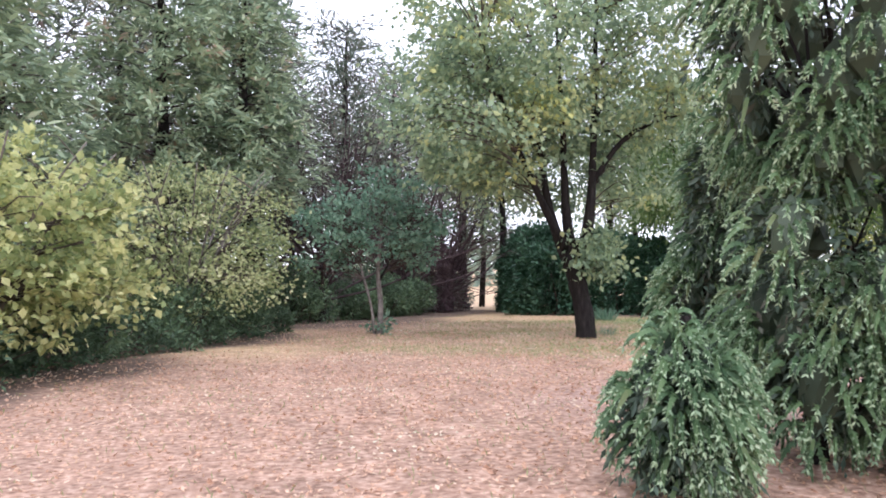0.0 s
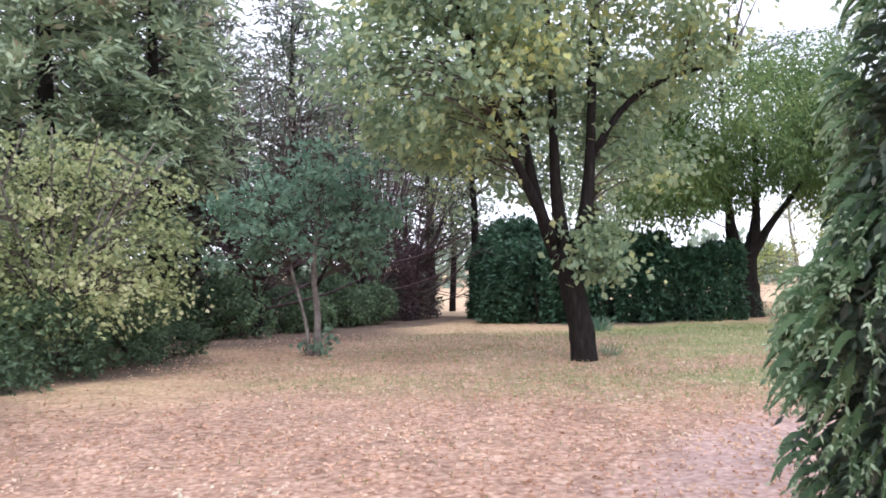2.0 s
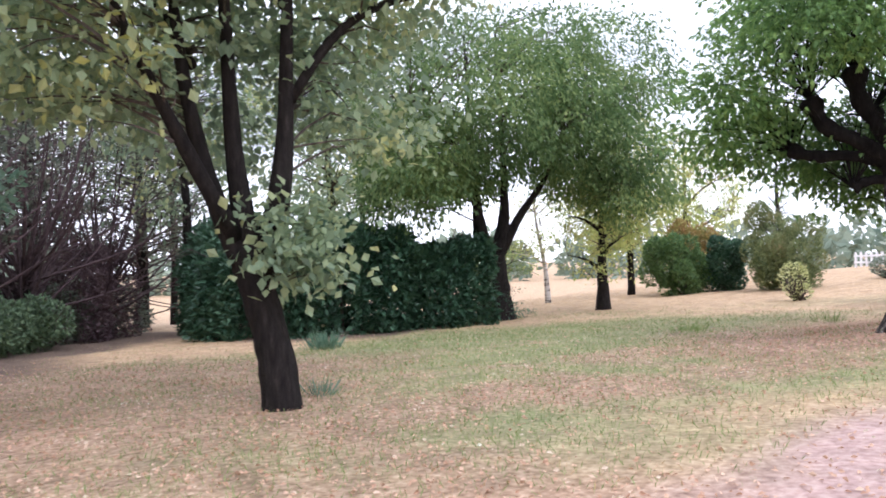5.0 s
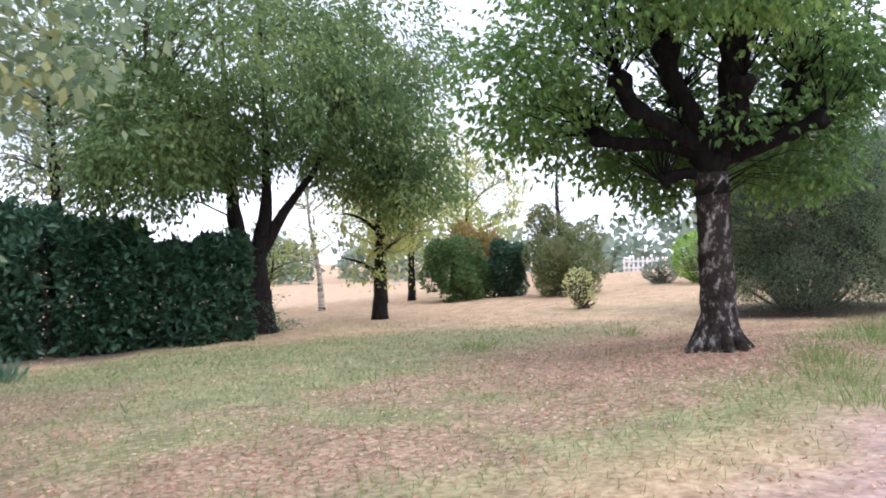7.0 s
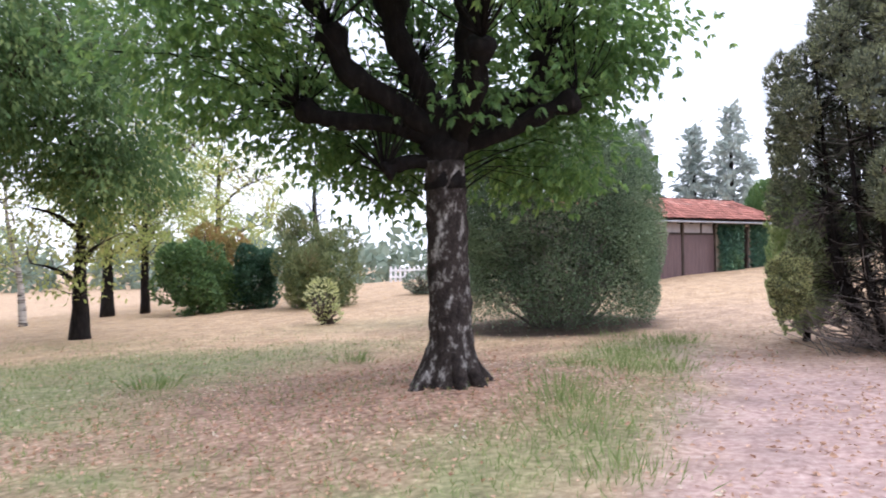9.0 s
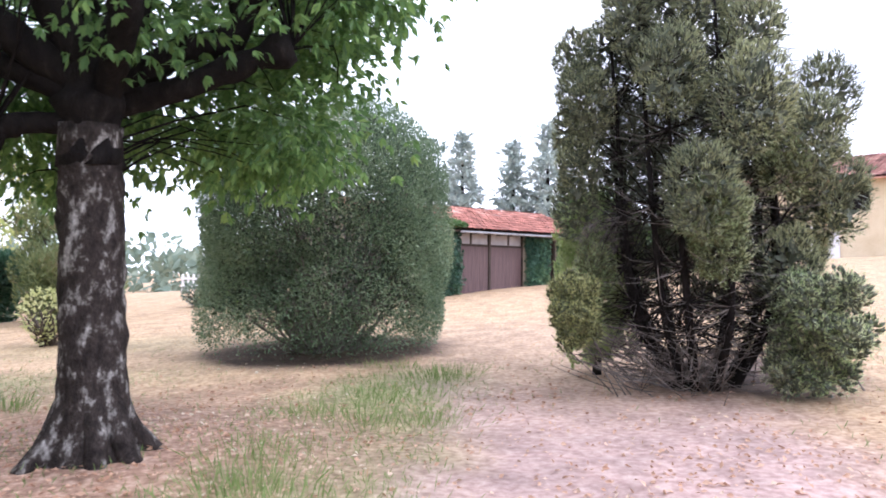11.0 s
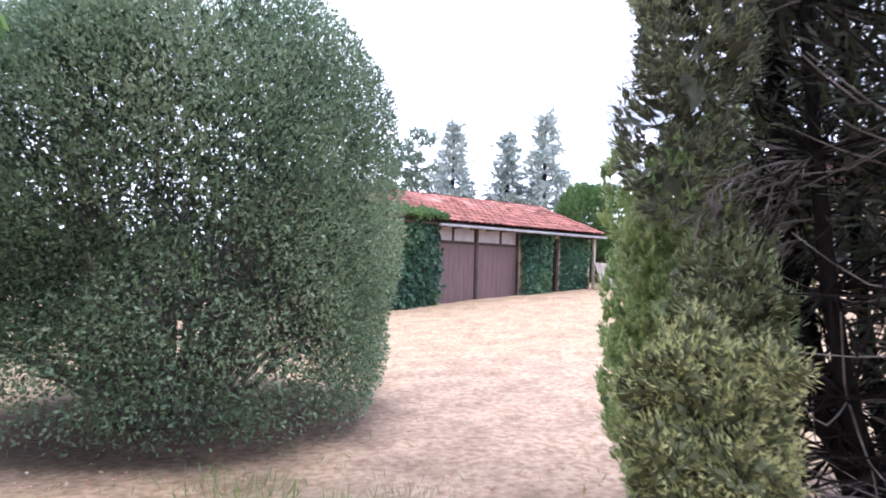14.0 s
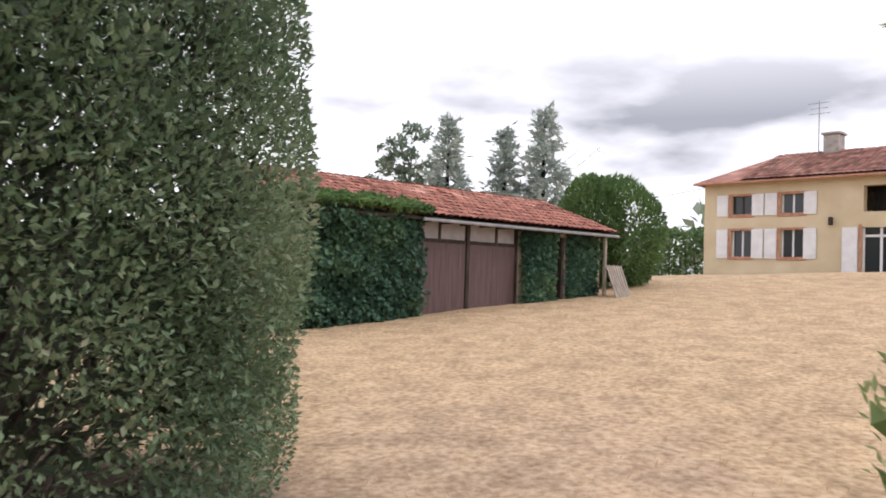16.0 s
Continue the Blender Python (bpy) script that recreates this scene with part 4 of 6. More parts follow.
# Small trees in the far orchard
def small_tree(name, x, y, h, r, trunk, mat, bark, label, seed, n, size=0.1, droop=0.4, lean=0.0, low=0.35):
    rng = np.random.default_rng(seed)
    root = thing(name, x, y, label, "tree", "orchard trees")
    st = [trunk_part(root, rng, [(0, 0, -0.15), (lean * 0.3, 0, h * 0.3), (lean, 0, h * 0.6), (lean * 1.2, 0, h * 0.9)], trunk, 0.03, bark, flare=0.3, sides=9)]
    for k in range(5):
        a, z = k * 2.4 + seed, h * (0.3 + 0.1 * k)
        st.append(trunk_part(root, rng, [(lean * z / h, 0, z), (lean * z / h + math.cos(a) * r * 0.4, math.sin(a) * r * 0.4, z + 0.25 * r), (lean + math.cos(a) * r * 0.8, math.sin(a) * r * 0.8, z + 0.35 * r)], trunk * 0.35, 0.012, bark, "limb", sides=6, n=7))
    crown(root, rng, [((lean, 0, h * (1 + low) / 2), (r, r, h * (1 - low) / 2 * 1.1), n)], mat, size, per=40, cluster=0.28, droop=droop, stems=st)
    return root


small_tree("oak_tree", 17.9, 17.4, 4.2, 1.5, 0.22, L_PALE, BARK_DARK, "short stout tree with a leafy shaggy crown", 71, 62, 0.13, 0.5, low=0.26)
small_tree("birch_tree", 22.3, 24.0, 5.5, 1.5, 0.12, L_PALE, BARK_BIRCH, "thin pale-barked birch with sparse yellowing leaves", 72, 60, 0.1, 0.9, -0.6, 0.35)
small_tree("birch_tree", 26.9, 23.2, 8.5, 3.0, 0.16, L_PALE, BARK_DARK, "pale yellow-green weeping birch", 73, 260, 0.13, 1.5, 0, 0.26)
small_tree("birch_tree", 25.9, 24.0, 7.0, 2.2, 0.22, L_PALE, BARK_DARK, "pale yellow-green weeping birch", 74, 170, 0.12, 1.3, 0, 0.3)
small_tree("birch_tree", 32.5, 24.0, 8.0, 3.4, 0.2, L_PALE, BARK_DARK, "pale yellow-green weeping birch", 75, 230, 0.14, 1.3, 0, 0.22)
small_tree("apple_tree", 22.6, 27.5, 3.2, 1.5, 0.1, L_WEEP, BARK_DARK, "small crooked apple tree in dry grass", 76, 60, 0.1, 0.5, 0.4, 0.35)
small_tree("apple_tree", 25.4, 30.5, 3.0, 1.4, 0.1, L_PALE, BARK_DARK, "small crooked apple tree in dry grass", 77, 50, 0.1, 0.5, -0.3, 0.35)


def hanging(rng, parts_):
    """Scatters small lobes over the skin of larger ones."""
    out = []
    for c, r, n in parts_:
        d = unit(rng.normal(size=(n, 3)))
        for e in d:
            s = rng.uniform(0.28, 0.48)
            out.append((tuple(np.asarray(c) + e * r * 0.8), (s, s, s * 1.25)))
        out.append((c, tuple(0.75 * k for k in r)))
    return out


# Shrub border
def shrub(name, x, y, lobes, mat, size, count, label, seed, group="shrub border", **kw):
    root = thing(name, x, y, label, "shrub", group)
    bumpy_shrub(root, np.random.default_rng(seed), lobes, mat, size, count, **kw)
    return root


g = np.random.default_rng(80)
shrub("viburnum_shrub", 24.9, 19.6, hanging(g, [((0, 0, 1.15), (1.3, 1.2, 1.2), 16), ((0.9, -0.4, 0.7), (0.8, 0.8, 0.7), 8)]), L_GREEN, 0.16, 12000, "loose green shrub at the border's edge", 81, depth=0.35, spread=0.9)
shrub("laurel_shrub", 26.4, 18.2, hanging(g, [((0, 0, 1.0), (0.9, 0.9, 1.0), 12)]), L_LAUREL, 0.15, 8000, "dark glossy laurel shrub", 82, depth=0.3)
shrub("russet_shrub", 27.4, 20.4, hanging(g, [((0, 0, 1.7), (1.3, 1.2, 1.3), 14)]), L_RUSSET, 0.14, 6000, "shrub with russet autumn leaves", 83, depth=0.4, spread=1.0)
shrub("conifer_shrub", 25.9, 15.4, hanging(g, [((-0.1, 0.5, 1.6), (0.95, 0.95, 1.6), 14), ((-0.2, -0.7, 1.4), (0.9, 0.9, 1.5), 14), ((-0.8, 0.0, 0.9), (0.6, 0.6, 0.8), 8)]), leaf_material("olive_conifer_spray", [(0.07, 0.1, 0.045), (0.13, 0.165, 0.07), (0.2, 0.23, 0.1), (0.26, 0.2, 0.11)], glow=0.2, patch=0.8), 0.14, 24000, "dense rounded olive-green conifers grown together", 84, width=0.3, rise=0.9, depth=0.2)
tall_conifer("bare_topped_conifer", 29.5, 17.5, 5.6, 0.9, L_GREY, "thin grey conifer with a nearly bare top", 85, 40, low=0.45, size=0.16, bare=10, twig_mat=TWIG_GREY, group="")
shrub("yellow_shrub", 19.9, 12.1, [((0, 0, 0.62), (0.42, 0.42, 0.5)), ((0.15, -0.1, 0.25), (0.35, 0.35, 0.25))], L_YELLOW, 0.1, 620, "small yellow-leaved bush alone in dry grass", 86, depth=0.4, spread=0.9)
shrub("bright_shrub", 29.5, 11.8, [((0, 0, 0.95), (1.0, 1.0, 0.95))], L_BRIGHT, 0.12, 3000, "bright green rounded shrub", 87)
shrub("grey_shrub", 30.4, 13.6, [((0, 0, 0.4), (0.7, 0.7, 0.45))], L_GREY, 0.1, 1500, "low grey-green shrub in dry grass", 88)
shrub("grey_shrub", 28.4, 10.9, [((0, 0, 0.3), (0.6, 0.6, 0.35))], L_GREY, 0.1, 1200, "low grey-green shrub in dry grass", 89)

g = np.random.default_rng(180)
for k, (x, y, h) in enumerate(((-5.6, 18.2, 1.3), (-3.2, 19.3, 1.6), (-1.0, 21.2, 1.5), (0.6, 22.9, 1.8), (2.1, 24.6, 1.4))):
    shrub("woodland_shrub", x, y, hanging(g, [((0, 0, 0.5 * h), (1.2, 1.1, 0.55 * h), 14), ((0.7, -0.4, 0.4 * h), (0.7, 0.7, 0.4 * h), 7)]), L_UNDER, 0.13, 6500, "loose dark green shrub in the shade of the wood", 181 + k, "woodland shrubs", depth=0.35, spread=0.9)

# White picket fence far behind the border
fence = thing("picket_fence", 42.0, 19.0, "low white picket fence by a far garden", "fence", turn=115)
post_mesh = box(Buf(), -0.06, -0.03, -0.1, 0.06, 0.03, 0.75, 0.01).mesh("picket")
post_mesh.materials.append(WHITE_PAINT)
for k in range(8):
    o = part("picket", post_mesh, None, fence)
    o.location = (k * 0.25 - 1.0, 0, 0.0)
part("rail", box(Buf(), -1.1, 0.031, 0.5, 0.85, 0.07, 0.6), WHITE_PAINT, fence)
part("rail", box(Buf(), -1.1, 0.031, 0.15, 0.85, 0.07, 0.25), WHITE_PAINT, fence)

# Pollarded horse chestnut
rng = np.random.default_rng(14)
pol = thing("pollard_chestnut_tree", 11.5, 6.02, "pollarded horse chestnut with knobbly black limbs and lichen-spotted trunk", "tree")
st = [trunk_part(pol, rng, [(0, 0, -0.2), (-0.02, 0, 0.8), (-0.05, 0.02, 1.7), (-0.08, 0.03, 2.4)], 0.215, 0.22, BARK_LICHEN, flare=0.9, sides=18, n=26)]
for k in range(7):
    a, ln = k * 0.9 + rng.uniform(-0.2, 0.2), rng.uniform(0.36, 0.52)
    trunk_part(pol, rng, [(math.cos(a) * 0.1, math.sin(a) * 0.1, 0.55), (math.cos(a) * 0.25, math.sin(a) * 0.25, 0.2), (math.cos(a) * ln, math.sin(a) * ln, -0.06)], 0.11, 0.07, BARK_LICHEN, "root", sides=8, n=8)
trunk_part(pol, rng, [(-0.06, 0.02, 2.1), (-0.08, 0.03, 2.45), (-0.1, 0.03, 2.75), (-0.1, 0.03, 3.0)], 0.235, 0.12, BARK_BLACK, "head", sides=14, n=14, label="swollen black pollard head", knots=((0.45, 0.55), (0.7, 0.3)))
KN = ((0.93, 1.0), (0.62, 0.3))
for pts, r in (([(-0.1, 0, 2.6), (-0.45, 0.45, 3.0), (-0.75, 0.85, 3.3), (-0.8, 1.05, 3.75)], 0.15), ([(-0.1, 0, 2.7), (-0.3, 0.25, 3.3), (-0.4, 0.45, 3.7), (-0.4, 0.5, 4.2)], 0.17), ([(-0.05, 0, 2.7), (0.1, -0.15, 3.3), (0.1, -0.2, 3.8), (0.15, -0.25, 4.3)], 0.18),
               ([(0, 0, 2.6), (0.2, -0.5, 3.0), (0.35, -0.85, 3.15), (0.4, -1.0, 3.6)], 0.14), ([(-0.15, 0.05, 2.6), (-0.35, 0.6, 2.8), (-0.55, 1.15, 2.85), (-0.6, 1.5, 3.0)], 0.12), ([(0.05, 0, 2.55), (0.1, -0.55, 2.7), (0.2, -1.0, 2.9), (0.3, -1.35, 3.05)], 0.12),
               ([(-0.15, 0.1, 2.4), (-0.3, 0.4, 2.38), (-0.4, 0.6, 2.28)], 0.1), ([(0.1, 0.1, 2.7), (0.6, 0.5, 3.2), (0.9, 0.8, 3.7)], 0.15), ([(-0.1, -0.1, 2.6), (-0.5, -0.45, 3.0), (-0.75, -0.6, 3.5)], 0.13)):
    st.append(trunk_part(pol, rng, pts, r * 0.85, r * 0.62, BARK_BLACK, "limb", sides=11, n=16, knots=KN))
wands = Buf()
for limb in st[1:]:
    for k in range(12):
        a = rng.uniform(0, 6.28)
        e = limb[-1] + np.array([math.cos(a) * rng.uniform(0.2, 1.3), math.sin(a) * rng.uniform(0.2, 1.3), rng.uniform(0.7, 2.2)])
        tube(wands, smooth_path([limb[-1], (limb[-1] + e) / 2 + rng.normal(size=3) * 0.1, e], 5), np.linspace(0.012, 0.005, 5), 4)
tagged(part("shoot_work", wands, BARK_BLACK, pol), kind="stuff")
crown(pol, rng, [((0.2, 0.5, 5.5), (2.8, 2.6, 1.4), 330), ((-1.0, 2.3, 3.5), (1.4, 1.0, 0.9), 50), ((0.5, 2.3, 3.4), (1.4, 1.0, 0.9), 56), ((1.9, 1.1, 3.4), (0.9, 1.3, 1.0), 90), ((1.9, -0.5, 3.9), (0.8, 1.0, 0.8), 60), ((0.5, -1.6, 3.9), (1.1, 0.6, 0.8), 55), ((1.5, -0.7, 2.7), (0.9, 0.7, 0.7), 36), ((1.0, 1.7, 3.0), (1.2, 0.9, 0.7), 46), ((0.9, -1.3, 2.45), (0.45, 0.5, 0.45), 12), ((-1.5, -1.2, 4.5), (0.9, 0.8, 0.6), 34), ((-1.8, 0.6, 4.6), (0.9, 1.2, 0.7), 40), ((-0.25, -0.3, 3.05), (0.7, 0.7, 0.15), 10), ((1.2, 0.9, 2.5), (0.8, 0.9, 0.5), 26), ((1.3, -1.2, 3.2), (0.8, 0.6, 0.6), 20), ((-1.9, 1.9, 3.8), (0.8, 0.8, 0.8), 34)], L_CHESTNUT, 0.12, per=24, cluster=0.28, droop=0.5, stems=st, palm=True, twig=0.006, twig_mat=BARK_BLACK)

# Great clipped box bush
rng = np.random.default_rng(15)
bush = thing("box_bush", 18.6, 6.3, "large egg-shaped clipped evergreen bush with dark inner branches", "shrub")
bumpy_shrub(bush, rng, [((0, 0, 1.75), (2.15, 2.15, 2.45))], L_BOX, 0.046, 250000, width=0.5, rise=0.5, depth=0.27, inner=0.7, spread=0.9, twigs=0, low=0.2, boxy=3.6, gaps=0.3, thin=0.12)
# inner leaves coloured dark, so gaps show painted shade inside the bush
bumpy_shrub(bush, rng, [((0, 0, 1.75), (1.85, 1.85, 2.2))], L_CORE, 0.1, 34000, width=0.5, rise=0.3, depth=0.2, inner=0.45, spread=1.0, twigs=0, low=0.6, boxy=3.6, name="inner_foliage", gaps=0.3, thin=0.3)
tw = Buf()
for k in range(120):
    a, b = k * 2.4, rng.uniform(0.3, 1.0) ** 0.6
    e = np.array([math.cos(a) * 1.8 * b, math.sin(a) * 1.8 * b, rng.uniform(0.5, 3.4)])
    s = np.array([math.cos(a) * 0.35, math.sin(a) * 0.35, -0.05])
    tube(tw, smooth_path([s, s * 0.5 + e * 0.4 + rng.normal(size=3) * 0.12, e], 8), np.linspace(0.036, 0.008, 8), 5)
    for _ in range(5):
        p = s + (e - s) * rng.uniform(0.55, 0.95)
        tube(tw, [p, p + unit(e - s) * rng.uniform(0.1, 0.25) + rng.normal(size=3) * 0.12], [0.011, 0.004], 4)
part("stemwork", tw, TWIG_GREY, bush, "grey inner branches")

# Great spreading juniper: many plumes on bare stems
rng = np.random.default_rng(16)
jun = thing("juniper_tree", 15.1, 1.0, "large multi-plumed juniper with bare twiggy underside", "conifer")
lobes = []
for k in range(52):
    z = 0.55 + 4.8 * (k + 0.5) / 52 + rng.uniform(-0.15, 0.15)
    a = k * 2.399 % (2 * math.pi)
    girth = float(np.interp(z, (0.3, 0.8, 1.9, 3.0, 4.0, 4.8, 5.4), (0.95, 1.15, 1.3, 1.25, 0.9, 0.45, 0.1))) * rng.uniform(0.8, 1.16)
    deg = math.degrees(a)
    open_front = (112 < deg < 176 and z < 2.6) or (25 < deg < 130 and z < 2.6)
    open_side = 176 <= deg < 240 and z < 1.9
    open_back = (deg < 70 or deg > 290) and z < 0.75
    if open_front or open_side or open_back:
        continue
    q = rng.uniform(0.85, 1.2) * (1.0 if z < 4 else 0.85)
    lobes.append(((girth * math.cos(a), 0.2 + girth * math.sin(a) * (0.9 if a < math.pi else 1.05 if z < 3.3 else 0.85), z), (0.34 * q, 0.34 * q, 0.46 * q)))
lobes += [((0.2, -1.1, 1.45), (0.3, 0.3, 0.42)), ((-0.15, -1.15, 2.0), (0.32, 0.32, 0.45)), ((0.3, -1.2, 2.65), (0.34, 0.34, 0.48))]
# a column of plumes at the edge of the open side
for k in range(5):
    a = math.radians(96 + 9 * (k % 2))
    lobes.append(((1.2 * math.cos(a), 0.2 + 1.2 * math.sin(a), 1.95 + 0.42 * k), (0.3, 0.27, 0.38)))
by_track = [k for k in lobes if k[0][1] > 0.65]
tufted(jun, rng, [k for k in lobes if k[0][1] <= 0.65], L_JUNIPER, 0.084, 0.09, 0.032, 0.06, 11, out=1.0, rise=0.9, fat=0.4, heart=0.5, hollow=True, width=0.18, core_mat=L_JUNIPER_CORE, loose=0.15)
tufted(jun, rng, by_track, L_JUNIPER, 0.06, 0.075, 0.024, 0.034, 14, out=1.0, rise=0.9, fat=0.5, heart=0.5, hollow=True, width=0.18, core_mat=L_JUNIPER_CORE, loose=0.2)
# dark inner mass: the shade between the plumes is painted in its colour
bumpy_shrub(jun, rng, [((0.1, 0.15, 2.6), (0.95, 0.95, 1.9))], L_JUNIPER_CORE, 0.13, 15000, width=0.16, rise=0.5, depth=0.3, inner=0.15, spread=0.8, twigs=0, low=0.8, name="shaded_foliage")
tufted(jun, rng, [((-1.0, 0.1, 1.85), (0.38, 0.38, 0.36)), ((-0.92, 0.0, 1.5), (0.3, 0.3, 0.38)), ((-0.75, -0.65, 2.35), (0.26, 0.26, 0.38)), ((-0.2, 1.2, 1.25), (0.25, 0.25, 0.35))], L_PLUME, 0.07, 0.1, 0.03, 0.036, 18, rise=0.7, name="plume", width=0.16, core_mat=L_GOLD_CORE)
tw = Buf()
stems = []
for k in range(12):
    a = k * 2.4
    e = np.array([math.cos(a) * 0.85, 0.2 + math.sin(a) * 0.85, rng.uniform(3.0, 4.6)])
    s = np.array([math.cos(a) * 0.3, math.sin(a) * 0.3, -0.1])
    stems.append(smooth_path([s, s + [math.cos(a) * 0.5, math.sin(a) * 0.5, 1.2], e], 10))
    tube(tw, stems[-1], np.linspace(0.06, 0.015, 10), 7)
part("stemwork", tw, BARK_DARK, jun, smooth=True)
tw = Buf()
for k in range(650):
    s = stems[k % 12][rng.integers(1, 9)]
    a = rng.uniform(0, 6.28)
    ln = rng.uniform(0.4, 1.1)
    e = s + np.array([math.cos(a) * ln, math.sin(a) * ln, rng.uniform(-0.25, 0.45)])
    e[:2] *= min(1.0, 1.35 / max(0.1, np.linalg.norm(e[:2])))
    e[2] = max(0.12, e[2])
    tube(tw, smooth_path([s, (s + e) / 2 + [0, 0, -0.08], e], 5), np.linspace(0.0055, 0.002, 5), 4)
for k in range(130):
    a = math.radians(rng.uniform(85, 200))
    s = stems[k % 12][rng.integers(0, 3)] * [0.7, 0.7, 1.0]
    r = rng.uniform(0.9, 1.5)
    e = np.array([math.cos(a) * r, 0.2 + math.sin(a) * r, rng.uniform(0.15, 0.75)])
    tube(tw, smooth_path([s, (s + e) / 2 + [0, 0, -0.1 + 0.1 * rng.normal()], e], 6), np.linspace(0.008, 0.0025, 6), 4)
tagged(part("dead_twigwork", tw, TWIG_GREY, jun, "dry grey leafless twigs"), kind="stuff")
tw = Buf()
for k in range(5):
    s, e = np.array([-0.15, 0.75, 1.85 - 0.07 * k]), np.array([-0.42 + 0.1 * k, 1.3 + 0.05 * (k % 2), 1.72 - 0.1 * k])
    line = smooth_path([s, (s + e) / 2 + [0, 0, 0.05], e], 7)
    tube(tw, line, np.linspace(0.008, 0.003, 7), 4)
    at = line[rng.integers(2, 7, 90)] + rng.normal(size=(90, 3)) * 0.025
    leaves(tw, at, np.tile((e - s) * 0.6 + [0, 0, -0.35], (90, 1)), 0.1, rng, 0.09, 0.2, 0.25)
part("dead_bough", tw, TWIG_GREY, jun, "withered grey bough with hanging dry sprays")
tw = Buf()
for k in range(1700):
    s = stems[k % 12][rng.integers(3, 10)]
    e = s + rng.normal(size=3) * [0.42, 0.42, 0.3]
    e[:2] *= min(1.0, 1.25 / max(0.1, np.linalg.norm(e[:2])))
    tube(tw, smooth_path([s, (s + e) / 2 + rng.normal(size=3) * 0.08, e], 4), np.linspace(0.008, 0.003, 4), 3)
tagged(part("inner_twigwork", tw, BARK_DARK, jun, "dark tangled inner twigs"), kind="stuff")


def plume(x, y, lobes, mat, label, seed, fine, core):
    root = thing("juniper_bush", x, y, label, "conifer", "round juniper bushes")
    rng = np.random.default_rng(seed)
    small = []
    for c, r in lobes:
        small.append((c, tuple(0.8 * k for k in r)))
        for e in unit(rng.normal(size=(20, 3))):
            s = rng.uniform(0.2, 0.3) * r[0]
            small.append((tuple(np.asarray(c) + e * r * 0.85), (s, s, s * 1.25)))
    tufted(root, rng, small, mat, *fine, rise=0.6, low=0.05, width=0.18, core_mat=core)
    stems = Buf()
    for k in range(4):
        e = np.array(lobes[k % len(lobes)][0]) + rng.normal(size=3) * 0.1
        tube(stems, smooth_path([(0.65 + 0.1 * rng.normal(), -0.6 + 0.1 * rng.normal(), -0.05), (e[0] * 0.5 + 0.4, e[1] * 0.5 - 0.35, e[2] * 0.4), e], 6), np.linspace(0.008, 0.004, 6), 5)
    tagged(part("stemwork", stems, TWIG_GREY, root), kind="stuff")
    return root


plume(14.05, 0.05, [((0, 0, 0.8), (0.5, 0.46, 0.5)), ((0.15, 0.1, 0.45), (0.45, 0.42, 0.42)), ((-0.25, 0.2, 0.95), (0.25, 0.25, 0.3))], L_PLUME, "round olive juniper bush on spreading stems", 92, (0.085, 0.11, 0.032, 0.042, 13), L_JUNIPER_CORE)
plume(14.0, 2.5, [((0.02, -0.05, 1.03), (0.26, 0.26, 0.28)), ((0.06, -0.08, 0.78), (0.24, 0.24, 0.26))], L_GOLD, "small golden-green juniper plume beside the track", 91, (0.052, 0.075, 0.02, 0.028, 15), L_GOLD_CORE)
thu = thing("thuja_bush", 15.95, 2.07, "upright bright green thuja column", "conifer")
fans = [((0, 0, 1.1), (0.42, 0.42, 1.05)), ((-0.05, 0.28, 1.2), (0.2, 0.2, 0.8)), ((0.1, -0.2, 1.5), (0.38, 0.38, 1.05))]
for k in range(22):
    a, z = k * 2.4, 0.35 + 1.7 * k / 22
    fans.append(((0.4 * math.cos(a), 0.4 * math.sin(a), z), (0.16, 0.16, 0.34)))
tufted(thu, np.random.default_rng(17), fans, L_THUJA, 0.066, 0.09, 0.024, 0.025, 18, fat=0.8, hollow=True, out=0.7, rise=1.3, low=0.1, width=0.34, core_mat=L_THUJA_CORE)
# opaque filling; its dimmer green has the inner shade put into it
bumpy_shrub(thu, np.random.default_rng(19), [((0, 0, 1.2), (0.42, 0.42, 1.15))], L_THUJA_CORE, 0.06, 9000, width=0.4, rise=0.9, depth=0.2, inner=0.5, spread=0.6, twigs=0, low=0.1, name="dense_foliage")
trunk_part(thu, np.random.default_rng(18), [(0, 0, -0.1), (0, 0, 0.6), (0, 0, 1.4)], 0.06, 0.03, BARK_DARK, sides=7)


